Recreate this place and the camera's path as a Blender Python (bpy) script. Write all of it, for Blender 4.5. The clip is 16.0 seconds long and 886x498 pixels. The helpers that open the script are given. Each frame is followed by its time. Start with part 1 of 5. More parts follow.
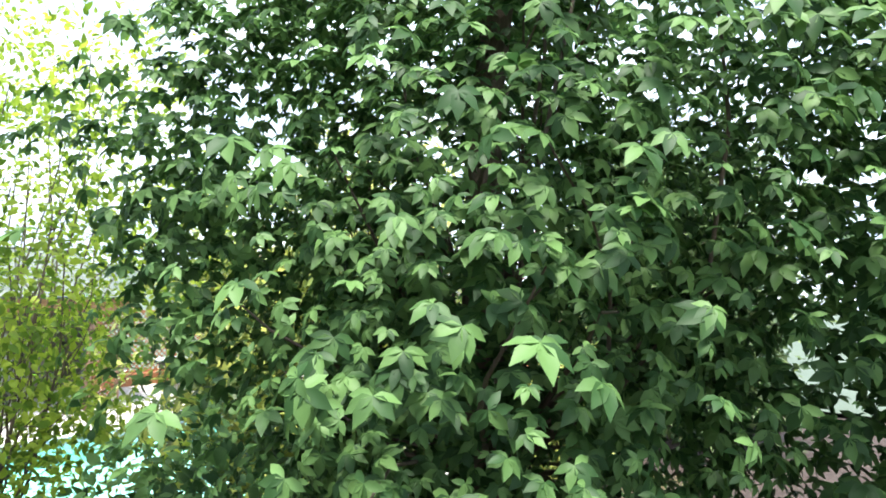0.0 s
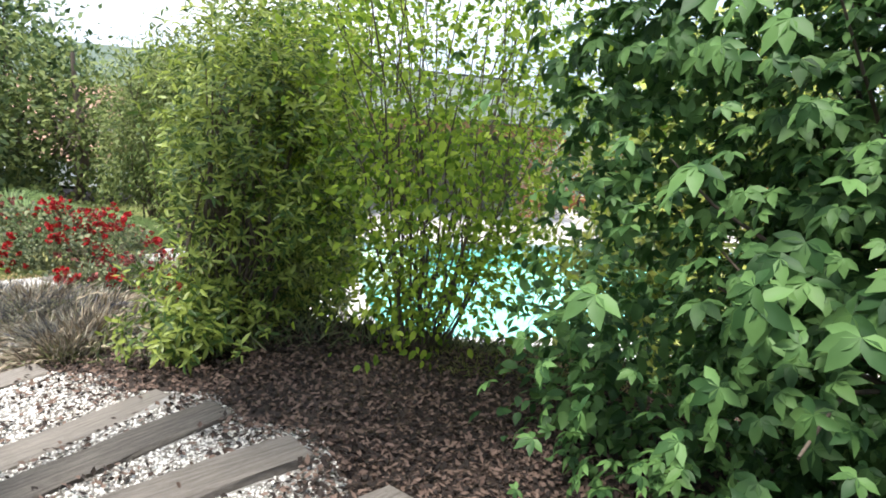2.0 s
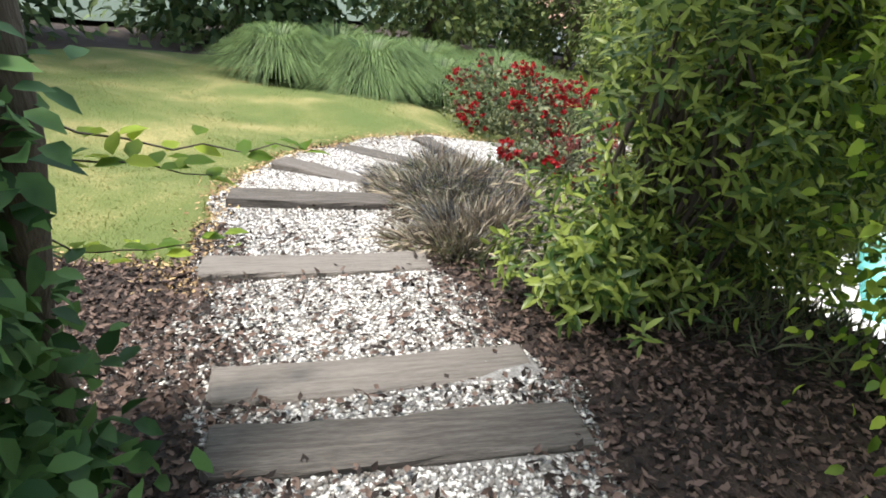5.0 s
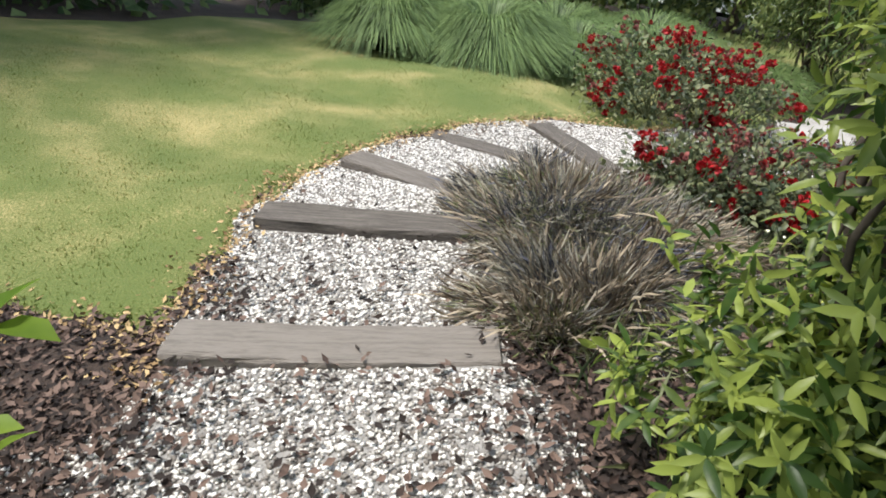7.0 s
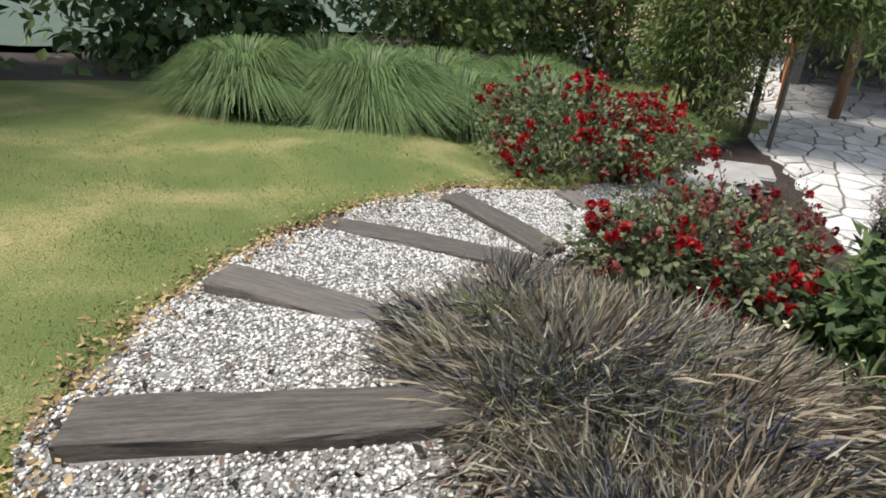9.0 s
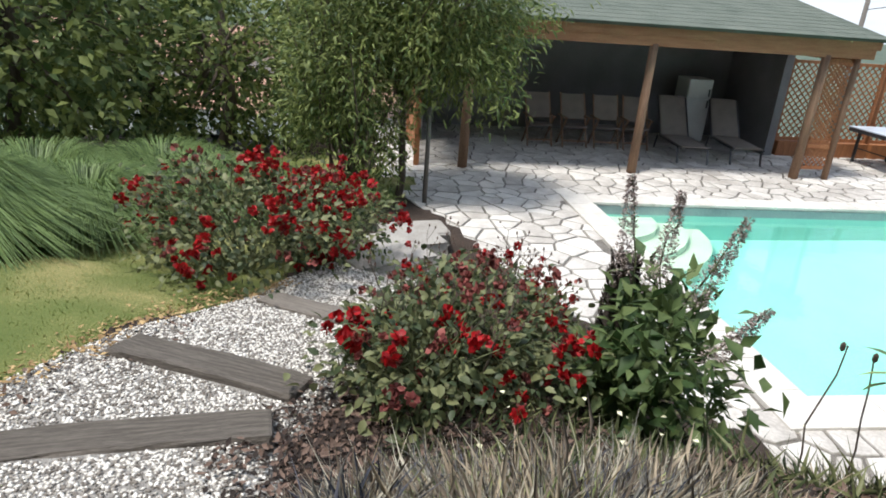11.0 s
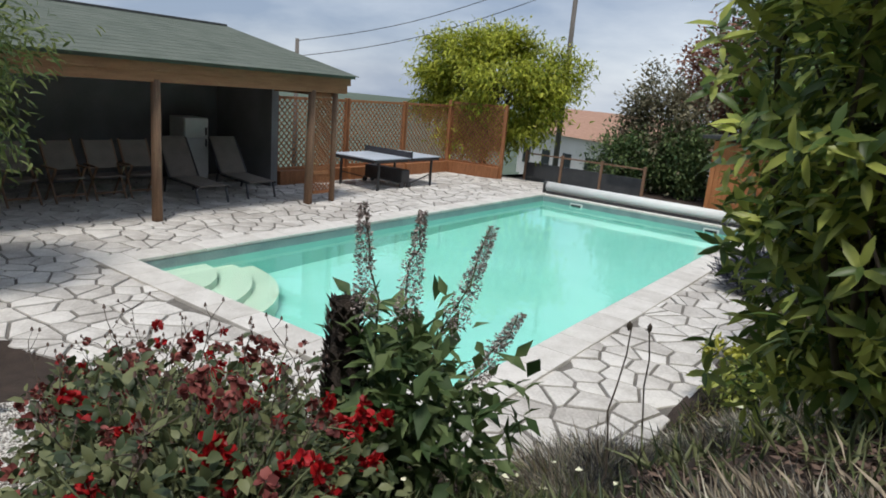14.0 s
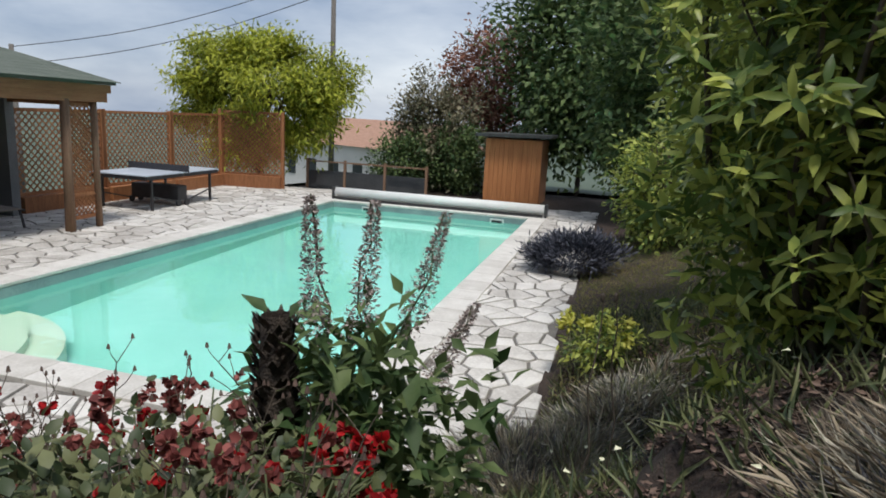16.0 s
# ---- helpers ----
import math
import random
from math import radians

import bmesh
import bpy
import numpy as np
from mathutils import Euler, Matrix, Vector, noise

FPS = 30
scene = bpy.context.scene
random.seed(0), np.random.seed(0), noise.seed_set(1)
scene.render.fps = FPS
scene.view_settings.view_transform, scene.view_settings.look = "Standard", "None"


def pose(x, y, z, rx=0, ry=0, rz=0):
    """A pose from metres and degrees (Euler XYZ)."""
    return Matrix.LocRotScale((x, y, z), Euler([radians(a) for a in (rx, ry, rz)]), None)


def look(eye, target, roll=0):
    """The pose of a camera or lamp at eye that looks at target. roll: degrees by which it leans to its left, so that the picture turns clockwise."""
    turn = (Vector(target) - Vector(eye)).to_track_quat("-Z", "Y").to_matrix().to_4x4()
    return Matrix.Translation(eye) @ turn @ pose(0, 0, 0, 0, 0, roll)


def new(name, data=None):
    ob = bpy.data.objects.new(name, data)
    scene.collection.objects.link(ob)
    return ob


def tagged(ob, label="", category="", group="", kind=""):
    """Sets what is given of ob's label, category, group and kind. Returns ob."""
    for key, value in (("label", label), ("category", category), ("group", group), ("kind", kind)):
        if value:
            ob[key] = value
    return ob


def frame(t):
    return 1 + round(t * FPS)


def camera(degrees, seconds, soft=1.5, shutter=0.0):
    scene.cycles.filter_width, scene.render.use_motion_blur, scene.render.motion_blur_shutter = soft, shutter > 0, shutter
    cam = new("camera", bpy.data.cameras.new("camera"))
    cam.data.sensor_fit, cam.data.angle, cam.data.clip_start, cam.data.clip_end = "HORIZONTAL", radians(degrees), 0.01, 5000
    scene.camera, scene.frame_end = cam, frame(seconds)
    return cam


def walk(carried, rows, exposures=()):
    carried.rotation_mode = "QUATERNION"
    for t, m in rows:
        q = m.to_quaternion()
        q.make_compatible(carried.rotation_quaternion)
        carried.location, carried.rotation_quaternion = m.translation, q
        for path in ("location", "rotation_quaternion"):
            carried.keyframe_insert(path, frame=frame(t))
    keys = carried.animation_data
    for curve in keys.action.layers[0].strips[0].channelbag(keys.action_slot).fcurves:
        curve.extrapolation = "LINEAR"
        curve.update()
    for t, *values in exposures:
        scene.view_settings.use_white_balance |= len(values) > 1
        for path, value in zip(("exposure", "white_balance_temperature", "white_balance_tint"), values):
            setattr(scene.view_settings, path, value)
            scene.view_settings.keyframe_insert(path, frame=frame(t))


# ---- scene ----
cam = camera(69.0, 16.0, soft=1.8)
PATH = [
    (0, (8.300, -1.580, 3.690), (7.019, -0.045, 3.745), 3.5),
    (0.5, (8.311, -1.561, 3.715), (6.819, -0.230, 3.650), 5.5),
    (1, (8.240, -1.531, 3.728), (6.588, -0.425, 3.510), 6.7),
    (1.5, (8.200, -1.550, 3.735), (6.431, -0.698, 3.353), 8.0),
    (2, (8.120, -1.560, 3.760), (6.270, -1.035, 3.210), 6.1),
    (2.5, (8.02, -1.58, 3.776), (6.16, -1.468, 3.047), 5.8),
    (3, (7.839, -1.538, 3.731), (6.046, -1.677, 2.857), 6.4),
    (3.5, (7.578, -1.535, 3.692), (5.825, -1.805, 2.767), 5.1),
    (4, (7.283, -1.56, 3.615), (5.612, -2.043, 2.629), 4.3),
    (4.2, (7.185, -1.543, 3.595), (5.529, -2.093, 2.617), 4.7),
    (6.3, (5.951, -1.8, 3.259), (4.543, -2.696, 2.157), 1.9),
    (6.5, (5.836, -1.861, 3.234), (4.455, -2.781, 2.117), 1.2),
    (7, (5.566, -1.981, 3.229), (4.263, -3.022, 2.125), 1.3),
    (7.5, (5.366, -2.199, 3.172), (4.056, -3.285, 2.121), 1.6),
    (8, (5.2, -2.424, 3.123), (3.901, -3.489, 2.037), 1.2),
    (8.5, (4.957, -2.636, 3.041), (3.573, -3.616, 1.98), 3.7),
    (9, (4.745, -2.887, 2.959), (3.168, -3.635, 1.983), 2.4),
    (9.2, (4.703, -2.973, 2.932), (3.065, -3.603, 1.974), 2.3),
    (11.3, (3.773, -3.558, 2.72), (1.943, -3.12, 2.044), 4.6),
    (11.5, (3.722, -3.591, 2.71), (1.914, -3.03, 2.065), 4.9),
    (12, (3.544, -3.763, 2.625), (1.841, -2.917, 2.006), 4.2),
    (12.5, (3.356, -3.814, 2.59), (1.747, -2.785, 1.995), 4.6),
    (13, (3.142, -3.88, 2.589), (1.709, -2.601, 2.03), 5.4),
    (13.5, (3.021, -4.042, 2.513), (1.787, -2.549, 2.015), 3.9),
    (14, (2.775, -4.108, 2.468), (1.635, -2.536, 1.987), 4.9),
    (14.5, (2.579, -4.195, 2.47), (1.66, -2.493, 1.962), 4.8),
    (15, (2.417, -4.331, 2.46), (1.639, -2.552, 1.981), 4.8),
    (15.5, (2.285, -4.3, 2.313), (1.566, -2.48, 1.904), 2.7),
    (16, (1.987, -4.224, 2.281), (1.481, -2.332, 1.878), 3.1),
]
EXPO = [(0, 2.05), (1.0, 1.6), (1.5, 1.35), (2.0, 1.5), (3.0, 1.5), (4.2, 1.35), (6.3, 1.05), (9.2, 0.55), (11.3, 0.55), (11.6, 0.35), (12.0, 0.1), (12.6, -0.1), (14.0, -0.15), (16, -0.1)]
walk(cam, [(t, look(eye, target, roll)) for t, eye, target, roll in PATH], EXPO)

# ---- sky and sun ----
world = bpy.data.worlds.new("overcast_sky")
scene.world = world
world.use_nodes = True
wn, wl = world.node_tree.nodes, world.node_tree.links
wn.clear()
w_out, w_bg = wn.new("ShaderNodeOutputWorld"), wn.new("ShaderNodeBackground")
sky = wn.new("ShaderNodeTexSky")
sky.sky_type, sky.sun_disc, sky.sun_elevation, sky.sun_rotation = "NISHITA", False, radians(68.8), radians(149)
coord, mapping = wn.new("ShaderNodeTexCoord"), wn.new("ShaderNodeMapping")
mapping.inputs["Scale"].default_value = (1.0, 1.0, 3.2)
cloud = wn.new("ShaderNodeTexNoise")
cloud.inputs["Scale"].default_value, cloud.inputs["Detail"].default_value, cloud.inputs["Roughness"].default_value = 2.6, 6, 0.55
ramp = wn.new("ShaderNodeValToRGB")
ramp.color_ramp.elements[0].position, ramp.color_ramp.elements[0].color = 0.36, (2.6, 3.3, 4.6, 1)
ramp.color_ramp.elements[1].position, ramp.color_ramp.elements[1].color = 0.70, (6.5, 7.0, 7.7, 1)
w_mix = wn.new("ShaderNodeMixRGB")
w_mix.inputs["Fac"].default_value = 0.85
wl.new(coord.outputs["Generated"], mapping.inputs["Vector"])
wl.new(mapping.outputs["Vector"], cloud.inputs["Vector"])
wl.new(cloud.outputs["Fac"], ramp.inputs["Fac"])
wl.new(sky.outputs["Color"], w_mix.inputs["Color1"])
wl.new(ramp.outputs["Color"], w_mix.inputs["Color2"])
wl.new(w_mix.outputs["Color"], w_bg.inputs["Color"])
w_bg.inputs["Strength"].default_value = 0.13
wl.new(w_bg.outputs["Background"], w_out.inputs["Surface"])

sun = new("sun", bpy.data.lights.new("sun", "SUN"))
sun.data.energy, sun.data.angle, sun.data.color = 3.1, radians(12), (1.0, 0.96, 0.9)
sun.matrix_world = look((6, -10, 30), (0, 0, 0))


# ---- materials ----
def material(name, c1, c2, scale=6.0, rough=0.7, bump=0.2, fine=40.0, metal=0.0, island=0.0, per_object=0.0, translucent=0.0, third=None, stretch=(1, 1, 1), spec=0.5):
    m = bpy.data.materials.new(name)
    m.use_nodes = True
    n, k = m.node_tree.nodes, m.node_tree.links
    b = n["Principled BSDF"]
    tc, mp = n.new("ShaderNodeTexCoord"), n.new("ShaderNodeMapping")
    mp.inputs["Scale"].default_value = stretch
    k.new(tc.outputs["Object"], mp.inputs["Vector"])
    big, small = n.new("ShaderNodeTexNoise"), n.new("ShaderNodeTexNoise")
    big.inputs["Scale"].default_value, big.inputs["Detail"].default_value = scale, 5
    small.inputs["Scale"].default_value, small.inputs["Detail"].default_value = fine, 4
    k.new(mp.outputs["Vector"], big.inputs["Vector"])
    k.new(mp.outputs["Vector"], small.inputs["Vector"])
    r = n.new("ShaderNodeValToRGB")
    r.color_ramp.elements[0].position, r.color_ramp.elements[0].color = 0.32, (*c1, 1)
    r.color_ramp.elements[1].position, r.color_ramp.elements[1].color = 0.68, (*c2, 1)
    if third:
        e = r.color_ramp.elements.new(0.5)
        e.color = (*third, 1)
    mix = n.new("ShaderNodeMath")
    mix.operation = "ADD"
    half = n.new("ShaderNodeMath")
    half.operation, half.inputs[1].default_value = "MULTIPLY_ADD", 0.45
    off = n.new("ShaderNodeMath")
    off.operation, off.inputs[1].default_value = "MULTIPLY", 0.55
    k.new(small.outputs["Fac"], half.inputs[0])
    k.new(big.outputs["Fac"], off.inputs[0])
    k.new(off.outputs[0], half.inputs[2])
    last = half.outputs[0]
    for amount, source in ((island, "geo"), (per_object, "obj")):
        if amount:
            g = n.new("ShaderNodeNewGeometry") if source == "geo" else n.new("ShaderNodeObjectInfo")
            a = n.new("ShaderNodeMath")
            a.operation, a.inputs[1].default_value = "SUBTRACT", 0.5
            k.new(g.outputs["Random Per Island" if source == "geo" else "Random"], a.inputs[0])
            s2 = n.new("ShaderNodeMath")
            s2.operation, s2.inputs[1].default_value = "MULTIPLY_ADD", amount
            k.new(a.outputs[0], s2.inputs[0])
            k.new(last, s2.inputs[2])
            last = s2.outputs[0]
    k.new(last, r.inputs["Fac"])
    k.new(r.outputs["Color"], b.inputs["Base Color"])
    b.inputs["Roughness"].default_value, b.inputs["Metallic"].default_value = rough, metal
    b.inputs["Specular IOR Level"].default_value = spec
    if bump:
        bp = n.new("ShaderNodeBump")
        bp.inputs["Strength"].default_value, bp.inputs["Distance"].default_value = bump, 0.02
        k.new(small.outputs["Fac"], bp.inputs["Height"])
        k.new(bp.outputs["Normal"], b.inputs["Normal"])
    if translucent:
        t, ms = n.new("ShaderNodeBsdfTranslucent"), n.new("ShaderNodeMixShader")
        ms.inputs["Fac"].default_value = translucent
        k.new(r.outputs["Color"], t.inputs["Color"])
        k.new(b.outputs["BSDF"], ms.inputs[1])
        k.new(t.outputs["BSDF"], ms.inputs[2])
        k.new(ms.outputs[0], n["Material Output"].inputs["Surface"])
    return m


def leaf_mat(name, c1, c2, rough=0.45, tr=0.3, isl=0.7):
    return material(name, c1, c2, 1.2, rough, 0.0, 12, island=isl, translucent=tr, spec=0.35)


M_DARKLEAF = leaf_mat("dark_green_leaf", (0.034, 0.09, 0.026), (0.14, 0.265, 0.08), 0.55, 0.4)
M_LIME = leaf_mat("yellow_green_leaf", (0.10, 0.15, 0.02), (0.32, 0.38, 0.06), 0.5, 0.4)
M_PHOT = leaf_mat("evergreen_leaf", (0.055, 0.105, 0.022), (0.34, 0.41, 0.085), 0.38, 0.4)
M_LAUREL = leaf_mat("laurel_leaf", (0.10, 0.16, 0.04), (0.50, 0.54, 0.13), 0.38, 0.35)
M_SHRUB = leaf_mat("fresh_shrub_leaf", (0.13, 0.23, 0.026), (0.44, 0.56, 0.07), 0.5, 0.6)
M_ROBINIA = leaf_mat("golden_green_leaf", (0.18, 0.224, 0.024), (0.54, 0.56, 0.072), 0.55, 0.4)
M_WILLOW = leaf_mat("willow_leaf", (0.078, 0.119, 0.035), (0.264, 0.307, 0.098), 0.55, 0.35)
M_FAR = leaf_mat("far_tree_leaf", (0.045, 0.086, 0.031), (0.16, 0.222, 0.078), 0.6, 0.25)
M_GREYLEAF = leaf_mat("grey_brown_leaf", (0.112, 0.107, 0.068), (0.298, 0.267, 0.171), 0.7, 0.25)
M_REDLEAF = leaf_mat("copper_leaf", (0.155, 0.062, 0.046), (0.388, 0.186, 0.124), 0.6, 0.25)
M_ROSELEAF = leaf_mat("rose_leaf", (0.05, 0.072, 0.032), (0.20, 0.215, 0.10), 0.5, 0.25)
M_RED = leaf_mat("red_petal", (0.225, 0.003, 0.006), (0.465, 0.014, 0.017), 0.5, 0.25)
M_FADED = leaf_mat("faded_rose_petal", (0.13, 0.03, 0.028), (0.33, 0.10, 0.085), 0.7, 0.2)
M_DEADHEAD = material("brown_dead_head", (0.06, 0.04, 0.03), (0.17, 0.11, 0.09), 30, 0.85, 0.1)
M_LAV = leaf_mat("grey_lavender_stalk", (0.202, 0.195, 0.174), (0.608, 0.564, 0.456), 0.8, 0.2)
M_LAVBROWN = leaf_mat("dry_lavender_stalk", (0.16, 0.127, 0.096), (0.46, 0.38, 0.275), 0.8, 0.2)
M_LAVGREEN = leaf_mat("green_lavender_leaf", (0.139, 0.186, 0.062), (0.388, 0.434, 0.186), 0.7, 0.2)
M_DARKLAV = leaf_mat("dark_violet_lavender", (0.035, 0.04, 0.055), (0.125, 0.13, 0.165), 0.8, 0.1)
M_FLOMIS = leaf_mat("soft_green_leaf", (0.046, 0.087, 0.027), (0.152, 0.206, 0.076), 0.6, 0.3)
M_SEED = leaf_mat("grey_flower_spike", (0.248, 0.202, 0.186), (0.558, 0.465, 0.434), 0.8, 0.2)
M_GRASSMOUND = leaf_mat("tall_grass_blade", (0.058, 0.104, 0.03), (0.232, 0.326, 0.121), 0.5, 0.3)
M_BLADE = material("lawn_blade", (0.125, 0.175, 0.036), (0.58, 0.47, 0.22), 1.25, 0.6, 0.0, 120, island=0.14, translucent=0.5, third=(0.19, 0.225, 0.058), spec=0.3)
M_YELLOW = leaf_mat("yellow_leaf", (0.35, 0.36, 0.05), (0.65, 0.62, 0.14), 0.6, 0.3)
M_DAISY = material("pale_petal", (0.6, 0.58, 0.35), (0.8, 0.78, 0.6), 30, 0.7, 0)
M_BARK = material("grey_brown_bark", (0.06, 0.045, 0.035), (0.17, 0.13, 0.10), 8, 0.9, 0.8, 60, stretch=(1, 1, 0.25))
M_TWIG = material("dark_twig", (0.05, 0.04, 0.03), (0.13, 0.10, 0.075), 8, 0.85, 0.2)
M_STEM = material("green_stem", (0.06, 0.08, 0.03), (0.14, 0.15, 0.07), 12, 0.7, 0.1)
M_PALM = material("dark_palm_fibre", (0.025, 0.02, 0.017), (0.085, 0.065, 0.05), 20, 0.95, 0.9, 90, island=0.4)
M_SOIL = material("bark_mulch_soil", (0.022, 0.014, 0.011), (0.075, 0.05, 0.038), 5, 0.95, 1.0, 70, third=(0.05, 0.034, 0.026))
M_MULCH = material("dead_leaf", (0.018, 0.011, 0.008), (0.15, 0.098, 0.075), 4, 0.85, 0.1, island=1.1, third=(0.05, 0.028, 0.02))
M_LAWN = material("dry_lawn", (0.085, 0.13, 0.026), (0.50, 0.40, 0.18), 1.25, 0.9, 0.8, 120, third=(0.145, 0.175, 0.044))
M_STRAW = material("dry_straw_edge", (0.264, 0.17, 0.081), (0.506, 0.36, 0.18), 4, 0.95, 0.6, island=0.8)
M_GRAVELBED = material("gravel_bed", (0.17, 0.155, 0.14), (0.46, 0.44, 0.41), 30, 0.9, 1.0, 90)
M_GRAVEL = material("pale_gravel", (0.20, 0.178, 0.155), (0.78, 0.75, 0.70), 8, 0.8, 0.15, island=1.1)
M_SLEEPER = material("weathered_sleeper_wood", (0.085, 0.072, 0.06), (0.25, 0.22, 0.19), 5, 0.85, 0.7, 30, stretch=(0.9, 12, 12), per_object=0.3)
M_STONE = material("pale_paving_stone", (0.40, 0.37, 0.34), (0.72, 0.69, 0.65), 3, 0.75, 0.35, 35, per_object=0.25, island=0.25)
M_MORTAR = material("dark_mortar", (0.10, 0.095, 0.085), (0.22, 0.20, 0.18), 9, 0.95, 0.5)
M_COPING = material("pool_coping_stone", (0.52, 0.49, 0.45), (0.72, 0.69, 0.65), 5, 0.7, 0.2, 50, per_object=0.2)
M_LINER = material("pool_liner", (0.23, 0.54, 0.475), (0.33, 0.66, 0.595), 0.7, 0.5, 0.05)
M_LINERBAND = material("pool_waterline_band", (0.18, 0.24, 0.25), (0.30, 0.38, 0.38), 3, 0.45, 0.05)
M_POOLSTEP = material("moulded_white_step", (0.52, 0.58, 0.48), (0.66, 0.70, 0.58), 2, 0.4, 0.05)
M_ORANGE = material("orange_stained_wood", (0.20, 0.075, 0.028), (0.40, 0.17, 0.07), 4, 0.65, 0.3, 26, stretch=(6, 6, 0.6), per_object=0.15)
M_BEAM = material("orange_stained_beam", (0.22, 0.095, 0.042), (0.38, 0.18, 0.085), 4, 0.65, 0.3, 26, stretch=(6, 0.6, 6))
M_SHED = material("orange_shed_board", (0.34, 0.125, 0.04), (0.52, 0.22, 0.08), 3, 0.65, 0.3, 26, stretch=(8, 1, 0.6), per_object=0.12)
M_POST = material("round_timber_post", (0.14, 0.08, 0.05), (0.30, 0.18, 0.11), 4, 0.75, 0.4, 30, stretch=(8, 8, 0.6))
M_ROOF = material("green_bitumen_shingle", (0.075, 0.095, 0.075), (0.155, 0.175, 0.145), 2, 0.95, 0.5, 160)
M_RIDGE = material("dark_ridge_felt", (0.03, 0.035, 0.035), (0.07, 0.075, 0.075), 5, 0.9, 0.3)
M_WALL = material("grey_render_wall", (0.14, 0.14, 0.145), (0.24, 0.24, 0.245), 1.5, 0.9, 0.3, 50)
M_FENCEWALL = material("russet_screen", (0.19, 0.10, 0.065), (0.32, 0.19, 0.13), 2, 0.9, 0.2)
M_WHITE = material("white_enamel", (0.62, 0.62, 0.61), (0.74, 0.74, 0.73), 3, 0.35, 0.03)
M_ROLLER = material("white_cover_slats", (0.66, 0.66, 0.65), (0.80, 0.80, 0.79), 2, 0.5, 0.05)
M_CANVAS = material("taupe_canvas", (0.17, 0.145, 0.125), (0.26, 0.225, 0.20), 4, 0.85, 0.2, 120)
M_ALU = material("dark_metal_tube", (0.05, 0.05, 0.052), (0.10, 0.10, 0.105), 6, 0.4, 0.05, metal=0.6)
M_BLACK = material("black_plastic", (0.018, 0.018, 0.02), (0.045, 0.045, 0.048), 6, 0.5, 0.05)
M_TABLE = material("blue_grey_tabletop", (0.44, 0.50, 0.58), (0.56, 0.61, 0.68), 1.5, 0.3, 0.03)
M_LINE = material("white_line_paint", (0.78, 0.78, 0.78), (0.84, 0.84, 0.84), 5, 0.5, 0)
M_NET = material("dark_net", (0.02, 0.022, 0.03), (0.05, 0.05, 0.06), 30, 0.8, 0)
M_HOUSE = material("pale_house_render", (0.62, 0.59, 0.54), (0.78, 0.75, 0.70), 0.6, 0.9, 0.1)
M_HOUSEPINK = material("pink_house_render", (0.50, 0.30, 0.23), (0.62, 0.40, 0.31), 0.6, 0.9, 0.1)
M_TILE = material("terracotta_roof_tile", (0.28, 0.15, 0.10), (0.46, 0.28, 0.20), 2, 0.85, 0.4, stretch=(1, 6, 1))
M_GLASS = material("dark_window_glass", (0.02, 0.025, 0.03), (0.05, 0.055, 0.06), 2, 0.1, 0)
M_CABLE = material("black_cable", (0.02, 0.02, 0.022), (0.04, 0.04, 0.042), 5, 0.6, 0)
M_POLE = material("grey_timber_pole", (0.10, 0.09, 0.08), (0.20, 0.18, 0.16), 5, 0.85, 0.3, stretch=(6, 6, 0.5))
M_SLAB = material("grey_stone_slab", (0.24, 0.22, 0.20), (0.44, 0.42, 0.39), 4, 0.85, 0.5, 45)
M_HILL = material("distant_wooded_land", (0.05, 0.075, 0.05), (0.10, 0.13, 0.09), 0.05, 0.95, 0)

M_WATER = bpy.data.materials.new("pool_water")
M_WATER.use_nodes = True
_n, _k = M_WATER.node_tree.nodes, M_WATER.node_tree.links
_b = _n["Principled BSDF"]
_b.inputs["Base Color"].default_value = (0.68, 0.96, 0.93, 1)
_b.inputs["Transmission Weight"].default_value, _b.inputs["IOR"].default_value, _b.inputs["Roughness"].default_value = 1.0, 1.33, 0.02
_w, _bp = _n.new("ShaderNodeTexNoise"), _n.new("ShaderNodeBump")
_w.inputs["Scale"].default_value, _w.inputs["Detail"].default_value = 5.0, 3
_tc = _n.new("ShaderNodeTexCoord")
_k.new(_tc.outputs["Object"], _w.inputs["Vector"])
_bp.inputs["Strength"].default_value, _bp.inputs["Distance"].default_value = 0.12, 0.02
_k.new(_w.outputs["Fac"], _bp.inputs["Height"])
_k.new(_bp.outputs["Normal"], _b.inputs["Normal"])


# ---- mesh helpers ----
def finish(name, bm, mat, parent=None, smooth=False):
    me = bpy.data.meshes.new(name)
    bm.to_mesh(me)
    bm.free()
    me.materials.append(mat)
    if smooth:
        me.polygons.foreach_set("use_smooth", [True] * len(me.polygons))
    ob = new(name, me)
    ob.parent = parent
    return ob


def part(name, bm, mat, parent, label="", smooth=False):
    ob = finish(name, bm, mat, parent, smooth)
    return tagged(ob, label=label) if label else ob


